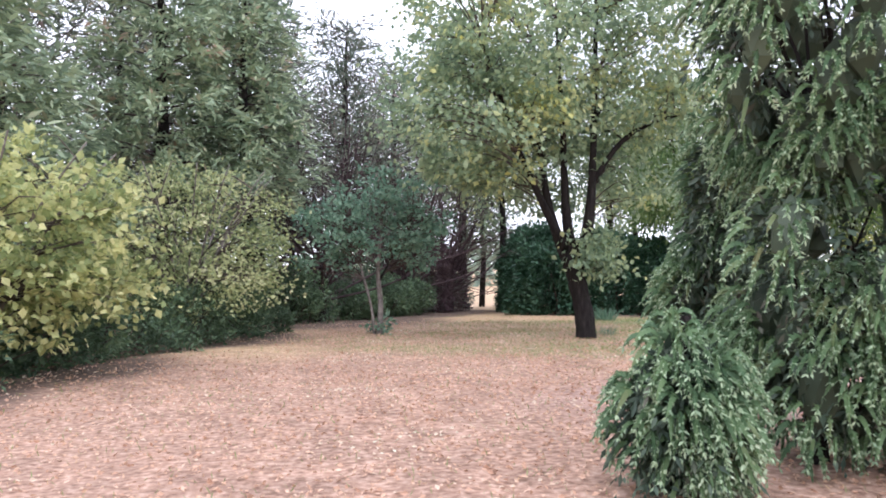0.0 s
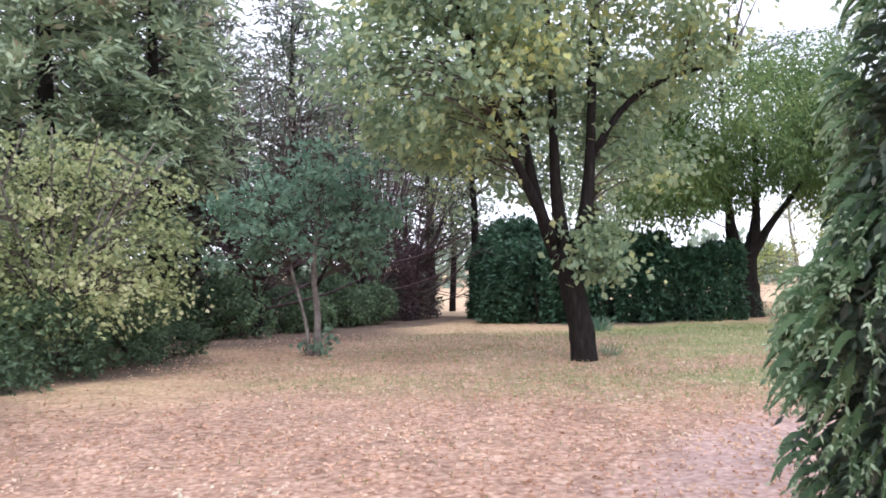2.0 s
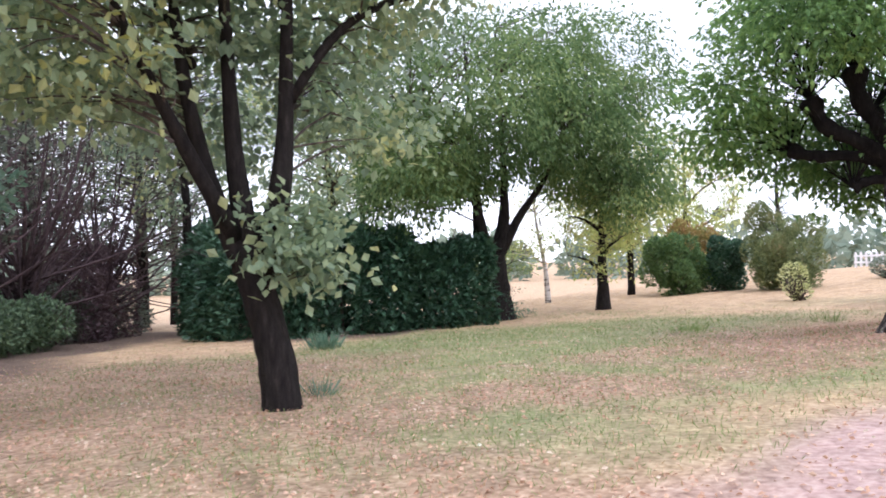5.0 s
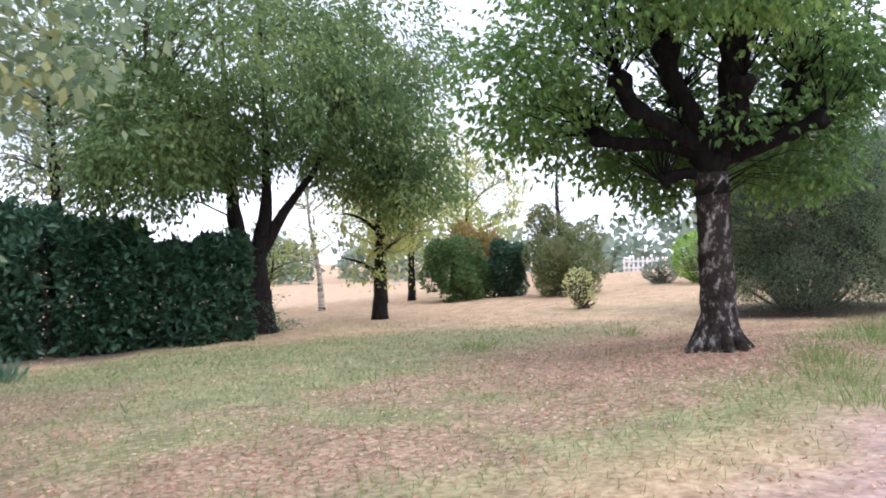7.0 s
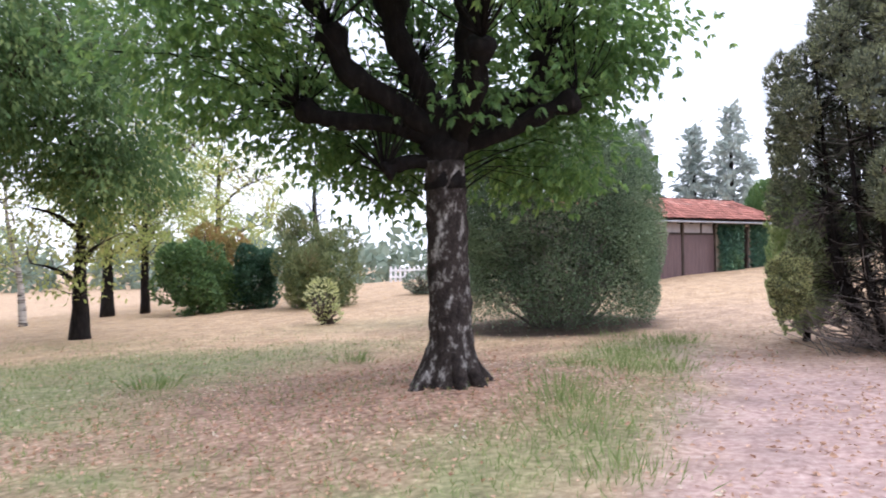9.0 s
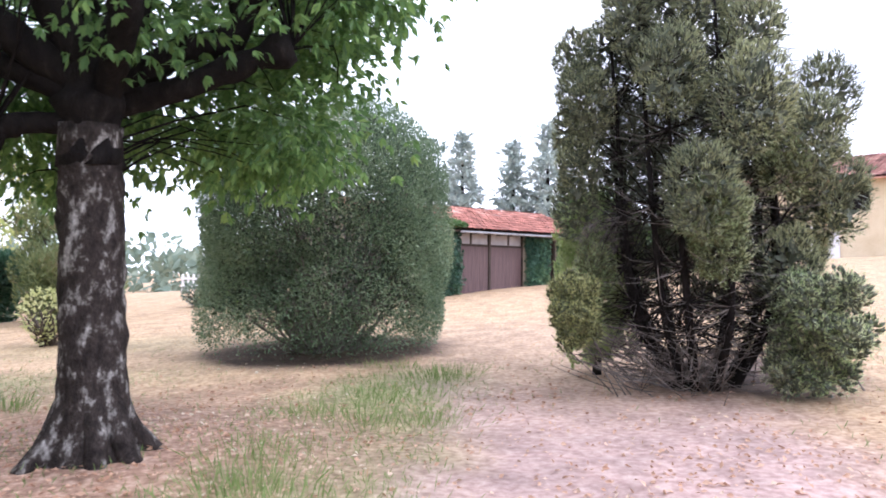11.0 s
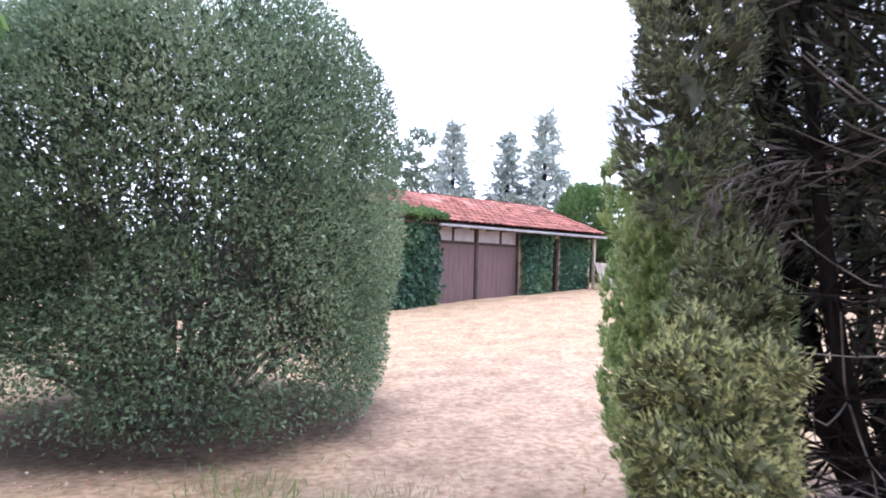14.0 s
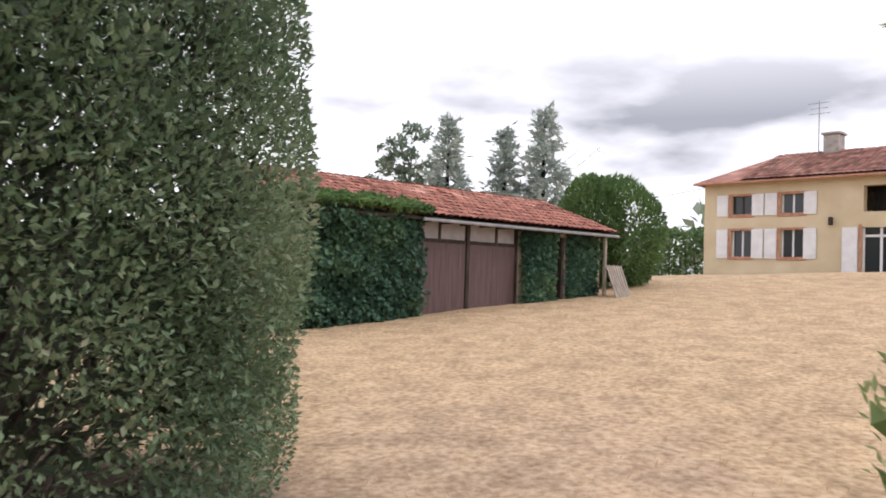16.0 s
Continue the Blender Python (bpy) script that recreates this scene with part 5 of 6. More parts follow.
# Weeping cypresses beside the start of the track
def fronds(old, young, at, out, size, rng):
    """Finger-like sprays that reach out, bend over and hang, with pale young tips."""
    n = len(at)
    if not n:
        return
    d = unit(out * [1, 1, 0.35] + rng.normal(size=(n, 3)) * 0.3)
    ln = (size * rng.uniform(0.65, 1.35, n))[:, None]
    side = unit(np.cross(d, [0, 0, 1.0]))
    high = np.array([0, 0, 1.0])
    rings = []
    for k in range(6):
        u = k / 5
        p = at + d * ln * u + high * ln * (0.6 * u - 1.2 * u * u)
        tan = unit(d + high * (0.6 - 2.4 * u))
        over = np.cross(tan, side)
        fat = (0.08, 0.12, 0.13, 0.12, 0.09, 0.03)[k] * ln
        rings.append(np.stack([p + fat * (side * math.cos(a) + over * math.sin(a)) for a in (0.5, 2.6, 4.7)], 1))
        for j in range(3):
            a = 2.09 * j + 0.8 * k
            leaves(young if k > 2 else old, p, tan + 0.75 * (side * math.cos(a) + over * math.sin(a)), size * 0.36, rng, 0.36, 0.2, 0.2)
    v = np.stack(rings, 1).reshape(-1, 3)
    base = np.arange(n)[:, None] * 18
    tri = []
    for k in range(5):
        for j in range(3):
            p0, p1, q0, q1 = 3 * k + j, 3 * k + (j + 1) % 3, 3 * k + 3 + j, 3 * k + 3 + (j + 1) % 3
            tri += [(p0, p1, q1), (p0, q1, q0)]
    old.add(v, (base[:, :, None] + np.array(tri)[None]).reshape(-1, 3))


def weeping_cypress(x, y, lobes, label, seed, count):
    root = thing("weeping_cypress", x, y, label, "conifer", "weeping cypresses")
    rng = np.random.default_rng(seed)
    trunk_part(root, rng, [(0, 0, -0.1), (0, 0, 0.5), (0.02, 0, 1.2)], 0.1, 0.04, BARK_DARK, sides=8)
    core, old, young, heart = [], Buf(), Buf(), Buf()
    for c, r, n in lobes:
        core.append((c, tuple(0.74 * k for k in r)))
        for e in unit(rng.normal(size=(n, 3))):
            size = rng.uniform(0.2, 0.33) * min(1.0, r[0] / 0.75) ** 0.5
            mid = np.asarray(c) + e * r * 0.86
            m = int(12.6 * size * size / 0.0105)
            d = unit(rng.normal(size=(m, 3)))
            d = d[d @ e > 0.0]
            at = mid + d * [size, size, size * 1.5] * rng.uniform(0.75, 1.0, (len(d), 1))
            at, d = at[at[:, 2] > 0.12], d[at[:, 2] > 0.12]
            fronds(old, young, at, d + 0.5 * e, 0.135, rng)
            # hearts and inner sprays take dark colours as painted shade between the fronds
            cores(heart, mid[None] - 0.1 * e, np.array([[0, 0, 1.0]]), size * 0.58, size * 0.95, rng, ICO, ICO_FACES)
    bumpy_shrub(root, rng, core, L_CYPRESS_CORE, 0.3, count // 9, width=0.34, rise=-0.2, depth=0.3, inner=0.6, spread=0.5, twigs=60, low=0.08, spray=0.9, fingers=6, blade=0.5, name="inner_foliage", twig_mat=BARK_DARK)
    part("foliage", old, L_CYPRESS_NEAR, root)
    tagged(part("inner_growth", heart, L_CORE, root, "dense inner growth with shade put into its dark colour"), kind="stuff")
    part("spray_tip", young, L_CYPRESS_TIP, root, "pale drooping young spray tips")


weeping_cypress(-1.7, -1.5, [((0, 0, 3.6), (1.02, 1.02, 1.4), 36), ((0.15, -0.15, 1.7), (0.95, 0.95, 1.05), 34), ((0.3, -0.1, 0.75), (0.85, 0.85, 0.6), 24), ((0.1, 0.2, 5.4), (0.8, 0.8, 1.4), 16)], "tall dense cypress with drooping blue-green spray tips", 95, 17000)
weeping_cypress(-3.2, -1.85, [((0, 0, 0.56), (0.33, 0.33, 0.5), 38)], "low bushy cypress with drooping bright spray tips", 96, 6000)
weeping_cypress(-1.3, 0.3, [((0, 0, 0.95), (0.42, 0.42, 0.85), 40), ((0.08, -0.1, 2.2), (0.3, 0.3, 1.1), 26)], "slim cypress with drooping green spray tips", 97, 9000)


# ---- barn ----
def holed_wall(x0, x1, z0, z1, y0, y1, holes):
    """One closed wall with openings (x0, x1, z0, z1) cut through it."""
    xs = sorted({x0, x1, *(h[0] for h in holes), *(h[1] for h in holes)})
    zs = sorted({z0, z1, *(min(max(h[2], z0), z1) for h in holes), *(h[3] for h in holes)})
    nx, nz = len(xs), len(zs)
    v = [(x, y, z) for y in (y0, y1) for x in xs for z in zs]
    at = lambda s, i, j: s * nx * nz + i * nz + j
    full = lambda i, j: 0 <= i < nx - 1 and 0 <= j < nz - 1 and not any(h[0] <= xs[i] and xs[i + 1] <= h[1] and h[2] <= zs[j] and zs[j + 1] <= h[3] for h in holes)
    t = []

    def quad(a, b, c, d):
        t.extend([(a, b, c), (a, c, d)])

    for i in range(nx - 1):
        for j in range(nz - 1):
            if full(i, j):
                quad(at(0, i, j), at(0, i + 1, j), at(0, i + 1, j + 1), at(0, i, j + 1))
                quad(at(1, i, j), at(1, i, j + 1), at(1, i + 1, j + 1), at(1, i + 1, j))
                for (p, q), (a, b) in (((i - 1, j), ((i, j), (i, j + 1))), ((i + 1, j), ((i + 1, j + 1), (i + 1, j))), ((i, j - 1), ((i + 1, j), (i, j))), ((i, j + 1), ((i, j + 1), (i + 1, j + 1)))):
                    if not full(p, q):
                        quad(at(0, *a), at(0, *b), at(1, *b), at(1, *a))
    return Buf().add(v, t)


def tile_mesh(name, w, ln, mat):
    arc = np.linspace(0, np.pi, 6)
    ring = [(w * math.cos(a), y, up + 0.05 * math.sin(a)) for y, up in ((0.0, 0.03), (ln * 1.25, 0.006)) for a in arc]
    t = []
    for k in range(5):
        t += [(k, k + 1, 7 + k), (k, 7 + k, 6 + k)]
    me = Buf().add(ring, t).mesh(name)
    me.materials.append(mat)
    return me


def tiled(parent, x0, x1, eave, ridge, mat, step=0.32, col=0.2, single=0, seed=0):
    """Courses of curved clay tiles between an eave line and a ridge line (each y, z). The first tiles are objects of their own."""
    (ya, za), (yb, zb) = eave, ridge
    ln = math.hypot(yb - ya, zb - za)
    rows, cols = int(ln / step), int((x1 - x0) / col)
    base = tile_mesh("tile", (x1 - x0) / cols * 0.53, ln / rows, mat)
    co = np.array([v.co[:] for v in base.vertices])
    tri = np.array([p.vertices[:] for p in base.polygons])
    rng = np.random.default_rng(seed)
    lean = math.degrees(math.atan2(zb - za, abs(yb - ya)))
    rest, done = Buf(), 0
    for r in range(rows):
        for c in range(cols):
            f = r / rows
            m = pose(x0 + (c + 0.5) * (x1 - x0) / cols + rng.normal() * 0.008, ya + (yb - ya) * f, za + (zb - za) * f + rng.uniform(0, 0.012), lean, 0, rng.normal() * 1.5 + (0 if yb > ya else 180))
            if yb < ya:
                m = pose(x0 + (c + 0.5) * (x1 - x0) / cols, ya + (yb - ya) * f, za + (zb - za) * f, 0, 0, 180) @ pose(0, 0, 0, lean, 0, 0)
            if done < single:
                o = part("tile", base, None, parent)
                o.matrix_local = m
                done += 1
            else:
                rest.add(co @ np.array(m.to_3x3()).T + np.array(m.translation), tri)
    tagged(part("tiling", rest, mat, parent), kind="stuff")


def island_tint(mat):
    """Lets each tile of a row take its own shade."""
    n, l = mat.node_tree.nodes, mat.node_tree.links
    b = n["Principled BSDF"]
    src = b.inputs["Base Color"].links[0].from_socket
    geo, info = n.new("ShaderNodeNewGeometry"), n.new("ShaderNodeObjectInfo")
    both = n.new("ShaderNodeMath")
    both.operation = "ADD"
    wrap = n.new("ShaderNodeMath")
    wrap.operation = "FRACT"
    l.new(geo.outputs["Random Per Island"], both.inputs[0])
    l.new(info.outputs["Random"], both.inputs[1])
    l.new(both.outputs[0], wrap.inputs[0])
    hsv = n.new("ShaderNodeHueSaturation")
    ma = n.new("ShaderNodeMath")
    ma.operation = "MULTIPLY_ADD"
    ma.inputs[1].default_value, ma.inputs[2].default_value = 0.8, 0.6
    l.new(wrap.outputs[0], ma.inputs[0])
    l.new(ma.outputs[0], hsv.inputs["Value"])
    l.new(src, hsv.inputs["Color"])
    l.new(hsv.outputs[0], b.inputs["Base Color"])


island_tint(TILE)
island_tint(TILE_OLD)
barn = thing("barn", 31.44, 5.41, "low barn with red clay tiles, brown double doors and ivy", "barn", turn=-43.8, z=0.95)
part("front_wall", holed_wall(-3.4, 6.2, -0.5, 2.2, 0.0, 0.3, [(-0.05, 3.1, -0.5, 2.12), (4.3, 4.75, -0.5, 1.95)]), BARN_WALL, barn)
back = Buf()
box(back, -3.4, 4.3, -0.5, 6.2, 4.6, 2.2)
part("back_wall", back, BARN_WALL, barn)
for x in (-3.4, 5.9):
    g = Buf()
    box(g, x, 0.3, -0.5, x + 0.3, 4.3, 2.2)
    g.add([(x, 0, 2.2), (x, 4.6, 2.2), (x, 2.3, 3.05), (x + 0.3, 0, 2.2), (x + 0.3, 4.6, 2.2), (x + 0.3, 2.3, 3.05)], [(0, 1, 2), (3, 5, 4), (0, 2, 5), (0, 5, 3), (1, 4, 5), (1, 5, 2), (0, 3, 4), (0, 4, 1)])
    part("gable_wall", g, BARN_WALL, barn)
for ya, yb in ((-0.35, 2.3), (4.95, 2.3)):
    s = Buf()
    z0, z1 = 2.12, 3.1
    v = [(-3.6, ya, z0), (6.45, ya, z0), (6.45, yb, z1), (-3.6, yb, z1)]
    v += [(x, y, z - 0.06) for x, y, z in v]
    s.add(v, [(0, 1, 2), (0, 2, 3), (4, 6, 5), (4, 7, 6), (0, 4, 5), (0, 5, 1), (1, 5, 6), (1, 6, 2), (2, 6, 7), (2, 7, 3), (3, 7, 4), (3, 4, 0)])
    part("roof_deck", s, DARK_WOOD, barn)
roof = part("roof", box(Buf(), -3.55, 2.24, 3.08, 6.4, 2.36, 3.16, 0.03), TILE, barn, "ridge of red clay tiles")
part("gutter", box(Buf(), -0.2, -0.47, 2.03, 6.45, -0.37, 2.1, 0.02), METAL, barn)
for x in np.arange(0.0, 6.3, 0.6):
    part("rafter_end", box(Buf(), x, -0.4, 2.02, x + 0.07, 0.0, 2.1), DARK_WOOD, barn)
for k, (a, b) in enumerate(((0.0, 1.46), (1.56, 3.05))):
    d = new("barn_door")
    d.parent = barn
    part("leaf", box(Buf(), a, 0.06, -0.12, b, 0.11, 1.62, 0.006), DOOR_PAINT, d, "brown-painted door leaf of upright boards")
    for x in np.linspace(a + 0.02, b - 0.02, 9)[1:-1]:
        part("batten", box(Buf(), x - 0.012, 0.056, -0.1, x + 0.012, 0.06, 1.6), DOOR_PAINT, d)
    part("rail", box(Buf(), a, 0.04, 1.62, b, 0.11, 1.7, 0.006), DARK_WOOD, d)
    m = (a + b) / 2 + (0.12 if k else -0.05)
    for x0, x1 in ((a + 0.02, m - 0.03), (m + 0.03, b - 0.02)):
        part("transom_panel", box(Buf(), x0, 0.08, 1.7, x1, 0.1, 2.08), GREY_PANEL, d, "pale grey panel above the door")
    part("mullion", box(Buf(), m - 0.03, 0.05, 1.7, m + 0.03, 0.11, 2.1), DARK_WOOD, d)
part("door_post", box(Buf(), 1.46, 0.02, -0.15, 1.56, 0.14, 2.12, 0.008), DARK_WOOD, barn)
part("door_post", box(Buf(), -0.07, 0.02, -0.15, 0.0, 0.14, 2.12, 0.008), DARK_WOOD, barn)
part("door_post", box(Buf(), 3.05, 0.02, -0.15, 3.12, 0.14, 2.12, 0.008), DARK_WOOD, barn)
side_door = new("side_door")
side_door.parent = barn
part("leaf", box(Buf(), 4.3, 0.12, 0.1, 4.72, 0.17, 1.95, 0.006), DARK_WOOD, side_door)
part("jamb", box(Buf(), 4.66, -0.02, 0.1, 4.75, 0.12, 1.95, 0.006), DARK_WOOD, side_door)
part("post", box(Buf(), 6.05, -0.3, 0.2, 6.13, -0.22, 2.1, 0.008), PALE_WOOD, barn, "pale wooden post under the eave")


def ivy(x0, x1, z0, z1, n, seed, bulge=0.3):
    rng = np.random.default_rng(seed)
    x, z = rng.uniform(x0, x1, n), z0 + (z1 - z0) * rng.random(n)
    ok = rng.random(n) < 1 - 0.6 * soft_step(np.abs((x - (x0 + x1) / 2) / (x1 - x0) * 2) + 0.25 * waves(z * 2, x, seed, 0.5), 0.85, 1.1)
    x, z = x[ok], z[ok]
    y = -bulge * (0.55 + 0.45 * waves(x, z, seed + 1, 0.35)) * rng.random(len(x)) ** 0.4 - 0.03
    buf = Buf()
    leaves(buf, np.stack([x, y, z], -1), np.tile([0, -0.5, -0.5], (len(x), 1)), 0.11, rng, 0.85, 0.2, 0.6)
    return buf


part("ivy", ivy(-3.6, -0.02, -0.25, 2.3, 15000, 101, 0.5), L_IVY, barn, "thick dark ivy over the wall")
part("ivy", ivy(3.1, 4.3, 0.0, 2.1, 4200, 102, 0.25), L_IVY, barn, "thick dark ivy over the wall")
part("ivy", ivy(4.78, 6.0, 0.1, 2.05, 3000, 103, 0.15), L_IVY, barn, "thin ivy over the wall")
rng = np.random.default_rng(104)
buf = Buf()
x = rng.uniform(-3.5, 0.1, 2600)
u = rng.random(2600) ** 2 * (0.5 + 0.5 * waves(x, x * 0, 105, 0.5))
leaves(buf, np.stack([x, -0.45 + 1.1 * u, 2.2 + 0.4 * u + 0.06], -1), np.tile([0, -0.3, 0.3], (2600, 1)), 0.11, rng, 0.85, 0.2, 0.8)
part("ivy", buf, L_GREEN, barn, "young bright ivy creeping onto the roof")

# Pallet leaning on the barn
pallet = new("wooden_pallet")
pallet.matrix_world = barn.matrix_world @ pose(5.75, -0.95, 0.36, -22, 0, 4)
tagged(pallet, "weathered wooden pallet leaning against the barn corner", "pallet")
for k in range(7):
    part("slat", box(Buf(), k * 0.105, -0.02, 0, k * 0.105 + 0.075, 0, 1.0, 0.004), PALE_WOOD, pallet)
for z in (0.03, 0.46, 0.88):
    part("bearer", box(Buf(), 0, 0.002, z, 0.71, 0.08, z + 0.09, 0.004), PALE_WOOD, pallet)

# ---- house ----
house = thing("house", 53.07, -5.4, "cream two-storey farmhouse with white shutters and brown tile roof", "house", turn=-129.5, z=2.05)
HOLES = ((1.33, 2.3, 1.1, 2.3), (3.6, 4.6, 1.1, 2.3), (1.33, 2.3, 3.05, 3.9), (3.6, 4.6, 3.05, 3.9), (6.95, 8.35, 0.05, 2.35), (7.0, 10.5, 3.0, 4.1))
part("front_wall", holed_wall(0.0, 14.0, -0.6, 4.6, 0.0, 0.45, HOLES), RENDERED, house)
part("back_wall", box(Buf(), 0, 7.0, -0.6, 14, 7.4, 4.6), RENDERED, house)
for x in (0.0, 13.6):
    part("side_wall", box(Buf(), x, 0.452, -0.6, x + 0.4, 7.0, 4.6), RENDERED, house)
part("upper_floor", box(Buf(), 0.4, 0.452, 2.6, 13.6, 7.0, 2.8), RENDERED, house)
for k, (a, b, z0, z1) in enumerate(HOLES):
    w = new("window" if k < 4 else ("glazed_door" if k == 4 else "loggia"))
    w.parent = house
    if k < 4:
        for p0, p1 in (((a - 0.14, z0 - 0.16), (b + 0.14, z0)), ((a - 0.14, z1), (b + 0.14, z1 + 0.1)), ((a - 0.14, z0), (a, z1)), ((b, z0), (b + 0.14, z1))):
            part("surround", box(Buf(), p0[0], -0.03, p0[1], p1[0], -0.002, p1[1], 0.006), BRICK_TRIM, w, "brick-coloured surround")
        part("frame", box(box(box(Buf(), a, 0.2, z0, a + 0.07, 0.26, z1), b - 0.07, 0.2, z0, b, 0.26, z1), (a + b) / 2 - 0.04, 0.2, z0, (a + b) / 2 + 0.04, 0.26, z1), WHITE_PAINT if k != 2 else DARK_WOOD, w)
        part("pane", box(Buf(), a + 0.07, 0.225, z0, b - 0.07, 0.235, z1), GLASS, w)
        # net curtain, but the third window gets a dark sheet as painted room shade
        part("curtain", box(Buf(), a + 0.1, 0.3, z0, b - 0.1, 0.32, z1), CURTAIN if k != 2 else DARK_INSIDE, w)
        for s0, s1 in ((a - 0.68, a - 0.14), (b + 0.02, b + 0.56)):
            sh = box(Buf(), s0, -0.075, z0 - 0.08, s1, -0.035, z1 + 0.06, 0.006)
            for z in (z0 + 0.08, z1 - 0.16):
                box(sh, s0 + 0.02, -0.1, z, s1 - 0.02, -0.076, z + 0.09, 0.004)
            part("shutter", sh, WHITE_PAINT, w, "white boarded shutter standing open")
    elif k == 4:
        part("frame", box(box(box(box(Buf(), a, 0.15, z0, a + 0.08, 0.22, z1), b - 0.08, 0.15, z0, b, 0.22, z1), (a + b) / 2 - 0.05, 0.15, z0, (a + b) / 2 + 0.05, 0.22, z1), a, 0.15, 1.95, b, 0.22, 2.05), WHITE_PAINT, w)
        part("pane", box(Buf(), a + 0.08, 0.18, z0 + 0.1, b - 0.08, 0.19, z1), GLASS, w)
        part("surround", box(box(Buf(), a - 0.12, -0.03, z0, a, -0.002, z1 + 0.12), b, -0.03, z0, b + 0.12, -0.002, z1 + 0.12), BRICK_TRIM, w)
        for s0, s1 in ((a - 0.75, a - 0.14), (b + 0.14, b + 0.75)):
            part("shutter", box(Buf(), s0, -0.075, 0.05, s1, -0.035, 2.35, 0.006), WHITE_PAINT, w, "white boarded shutter standing open")
    else:
        # dark sheet added for the shade at the back of the opening
        part("recess", box(Buf(), a, 1.2, z0, b, 1.25, z1), DARK_INSIDE, w)
for nm, pts in (("front", ((-0.35, -0.45), (14.3, -0.45), (14.3, 3.7), (1.9, 3.7))), ("back", ((14.3, 7.85), (-0.35, 7.85), (1.9, 3.7), (14.3, 3.7))), ("hip", ((-0.35, 7.85), (-0.35, -0.45), (1.9, 3.7)))):
    s = Buf()
    hz = [4.55 if y in (-0.45, 7.85) else 6.2 for _, y in pts]
    v = [(x_, y_, z_) for (x_, y_), z_ in zip(pts, hz)]
    n0 = len(v)
    v += [(x_, y_, z_ - 0.08) for x_, y_, z_ in v]
    t = [(0, 1, 2), (n0, n0 + 2, n0 + 1)] + ([(0, 2, 3), (n0, n0 + 3, n0 + 2)] if n0 == 4 else [])
    for k in range(n0):
        j = (k + 1) % n0
        t += [(k, n0 + k, n0 + j), (k, n0 + j, j)]
    s.add(v, t)
    part("roof", s, TILE_OLD, house, "brown clay tile roof slope")
front_roof = new("roof_tiles")
front_roof.parent = house
part("gutter", box(Buf(), -0.35, -0.56, 4.44, 14.3, -0.46, 4.52, 0.02), BRICK_TRIM, house)
ch = part("chimney", box(Buf(), 4.2, 3.3, 5.6, 4.9, 4.1, 7.0, 0.02), STONE, house, "stone chimney stack")
part("cap", box(Buf(), 4.12, 3.22, 7.0, 4.98, 4.18, 7.1, 0.01), STONE, ch)
ae = Buf()
tube(ae, [(4.05, 3.15, 5.8), (4.05, 3.15, 8.6)], [0.025, 0.02], 6)
for z, w in ((8.5, 0.5), (8.25, 0.4), (8.0, 0.5)):
    tube(ae, [(4.05 - w, 3.15, z), (4.05 + w, 3.15, z)], [0.012, 0.012], 5)
part("aerial", ae, METAL, house, "thin television aerial")
lamp = new("wall_lamp")
lamp.parent = house
part("bracket", box(Buf(), 5.75, -0.14, 2.75, 5.8, -0.002, 2.8), METAL, lamp)
part("lantern", box(Buf(), 5.69, -0.24, 2.45, 5.86, -0.1, 2.8, 0.02), DARK_WOOD, lamp)
part("terrace", box(Buf(), -2.0, -1.6, -0.4, 14, -0.002, 0.08, 0.01), STONE, house, "pale stone terrace edge")
wire = Buf()
tube(wire, smooth_path([(0, 0.2, 4.4), (-9, 3.0, 3.9), (-18, 6, 4.2)], 12), [0.015] * 12, 4)
part("cable", wire, METAL, house)

# ---- beyond ----
shrub("cypress_bush", 38.9, 0.5, [((0, 0, 1.55), (1.5, 1.6, 1.8)), ((-0.6, 0.7, 1.7), (1.0, 1.0, 1.6))], L_GREEN, 0.19, 18000, "large rounded dark green conifer bush beside the barn", 111, "", width=0.3)
hedge("conifer_hedge", [(62.0, 10.0), (58.5, -3.0), (60.0, -14.0)], 2.5, 2.5, L_GREEN, 0.3, 16000, "tall green conifer hedge behind the house", 112, 0.15)


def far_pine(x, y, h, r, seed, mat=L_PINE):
    tall_conifer("pine_tree", x, y, h, r, mat, "tall pine with open tiered branches, far off, haze put into its colour", seed, 60, low=0.2, size=0.8, bare=14, twig_mat=TWIG, group="far pines", rise=0.2, taper=0.9, width=0.32)


far_pine(86.0, 10.4, 15.5, 4.2, 121)
far_pine(88.0, 5.2, 14.5, 3.6, 122)
far_pine(86.0, 1.6, 15.8, 4.4, 123)
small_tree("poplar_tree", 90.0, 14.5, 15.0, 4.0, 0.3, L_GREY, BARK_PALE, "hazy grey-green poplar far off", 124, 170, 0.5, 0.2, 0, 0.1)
rng = np.random.default_rng(130)
woods = Buf()
for k in range(150):
    a = rng.uniform(-0.35, 2.9)
    d = rng.uniform(85, 150)
    cx, cy, h = 10 + d * math.sin(a), 8 + d * math.cos(a), rng.uniform(4, 8.5)
    p, o = ball_points(rng, 110, 0.5)
    c = np.array([cx, cy, float(lie(cx, cy)) + h * 0.45]) + p * [h * 0.7, h * 0.7, h * 0.55]
    leaves(woods, c, o + [0, 0, 0.3], 1.5, rng, 0.7, 0.2, 0.7)
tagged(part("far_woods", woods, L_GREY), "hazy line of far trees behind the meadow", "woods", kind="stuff")

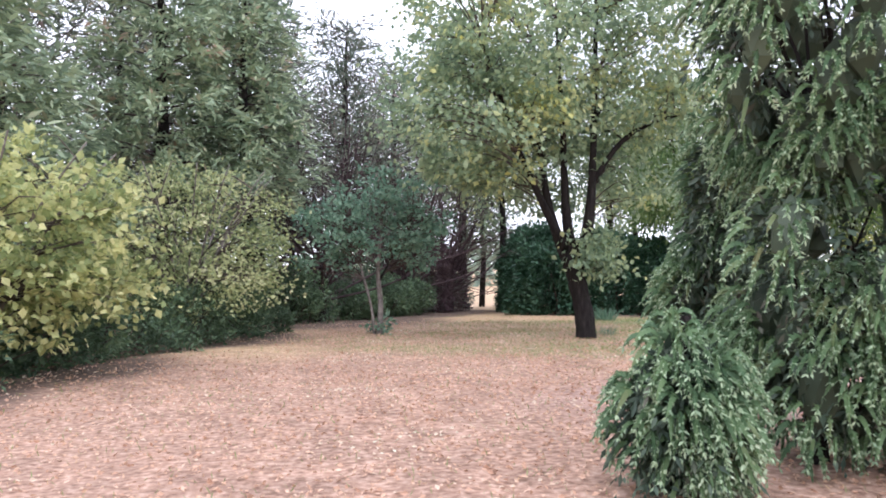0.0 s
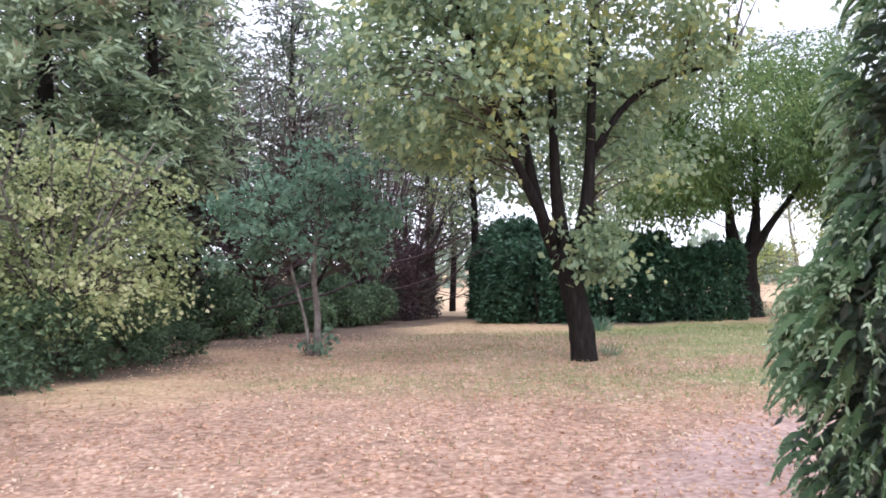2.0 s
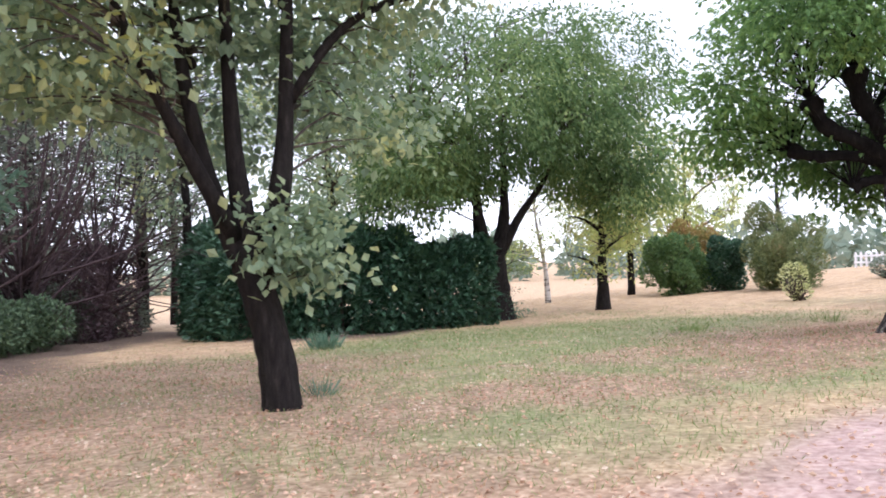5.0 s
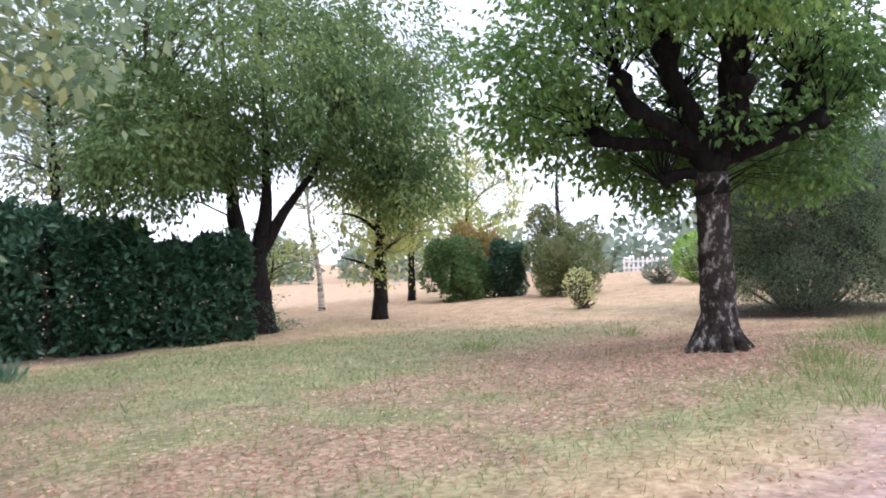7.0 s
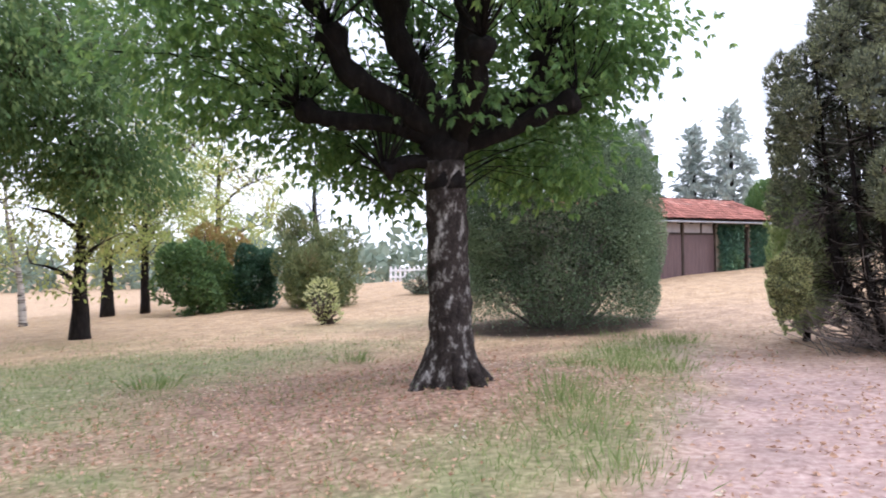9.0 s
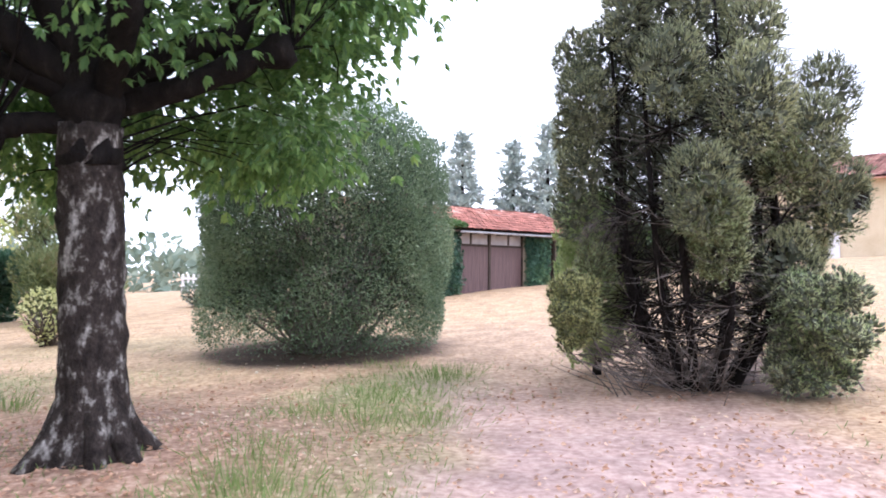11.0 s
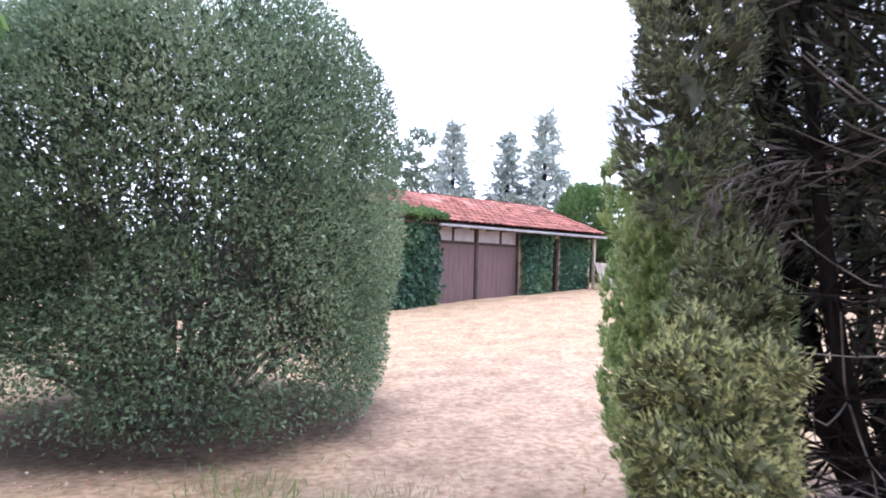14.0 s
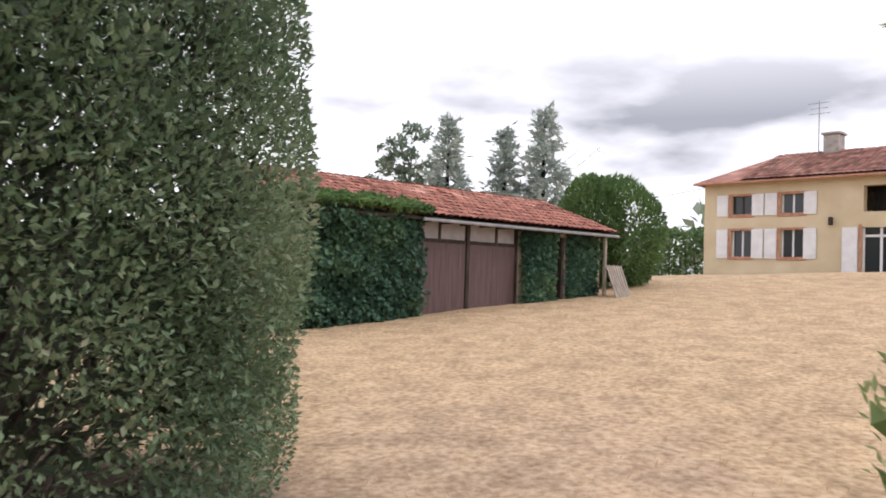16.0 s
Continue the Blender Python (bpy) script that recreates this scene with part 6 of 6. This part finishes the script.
# ---- grass and fallen leaves ----
far_from = lambda x, y: 1 / (1 + (np.hypot(x - 4, y - 3) / 12) ** 2)
strew("fallen_leaves", 150000, (-14, 17, -6, 20), lambda x, y: (masks(x, y)[1] * 0.9 + 0.12 + 0.15 * masks(x, y)[0]) * far_from(x, y), flat_leaves, L_LITTER, "scattered dry fallen leaves on the ground", "leaves", 201)
strew("grass", 340000, (-12, 26, -4, 26), lambda x, y: (masks(x, y)[2] * 0.9 + 0.06) * (1 - soft_step(x, 16, 19.5)) * (1 - masks(x, y)[0]) * (1 - masks(x, y)[3]), blades(0.085, 0.6, 0.08), L_GRASS, "patchy green grass", "grass", 202)
strew("dry_grass", 115000, (-8, 40, -6, 30), lambda x, y: (1 - masks(x, y)[0] * 0.93) * (1 - masks(x, y)[1] * 0.8) * 0.75 * (1 - masks(x, y)[3]), blades(0.075, 0.8, 0.06), L_STRAW, "bleached dry summer grass", "grass", 203)


def tuft(x, y, r, h, n, seed, mat=L_GRASS, label="tuft of long green grass"):
    rng = np.random.default_rng(seed)
    root = thing("grass_tuft", x, y, label, "grass", "grass tufts")
    p = rng.normal(size=(n, 3)) * [r, r, 0]
    buf = Buf()
    leaves(buf, p, p * [0.8 / r * 0.4, 0.8 / r * 0.4, 0] + [0, 0, 1], h, rng, 0.05, 0.1, 0.25)
    tagged(part("grass_blade", buf, mat, root), kind="stuff")


tuft(6.6, 15.7, 0.16, 0.4, 260, 211, L_SAPLING, "pale tuft of long grass by the hedge")
tuft(11.4, 9.9, 0.14, 0.22, 110, 212)
tuft(13.6, 8.2, 0.13, 0.22, 90, 213)
tuft(3.1, 9.75, 0.08, 0.3, 60, 214, L_SAPLING, "pale sprouting tuft at the maple's foot")
rng = np.random.default_rng(220)
for k in range(46):
    tuft(8.6 + rng.uniform(0, 8.0), 4.2 + rng.uniform(-0.6, 0.8), 0.2, rng.uniform(0.09, 0.19), 70, 221 + k)

# ---- roof tiles ----
tiled(roof, -3.6, 6.45, (-0.42, 2.14), (2.3, 3.1), TILE, single=300, seed=301)
tiled(roof, -3.6, 6.45, (5.0, 2.14), (2.3, 3.1), TILE, seed=302)
tiled(front_roof, 1.9, 14.3, (-0.5, 4.56), (3.7, 6.22), TILE_OLD, 0.45, 0.26, seed=303)
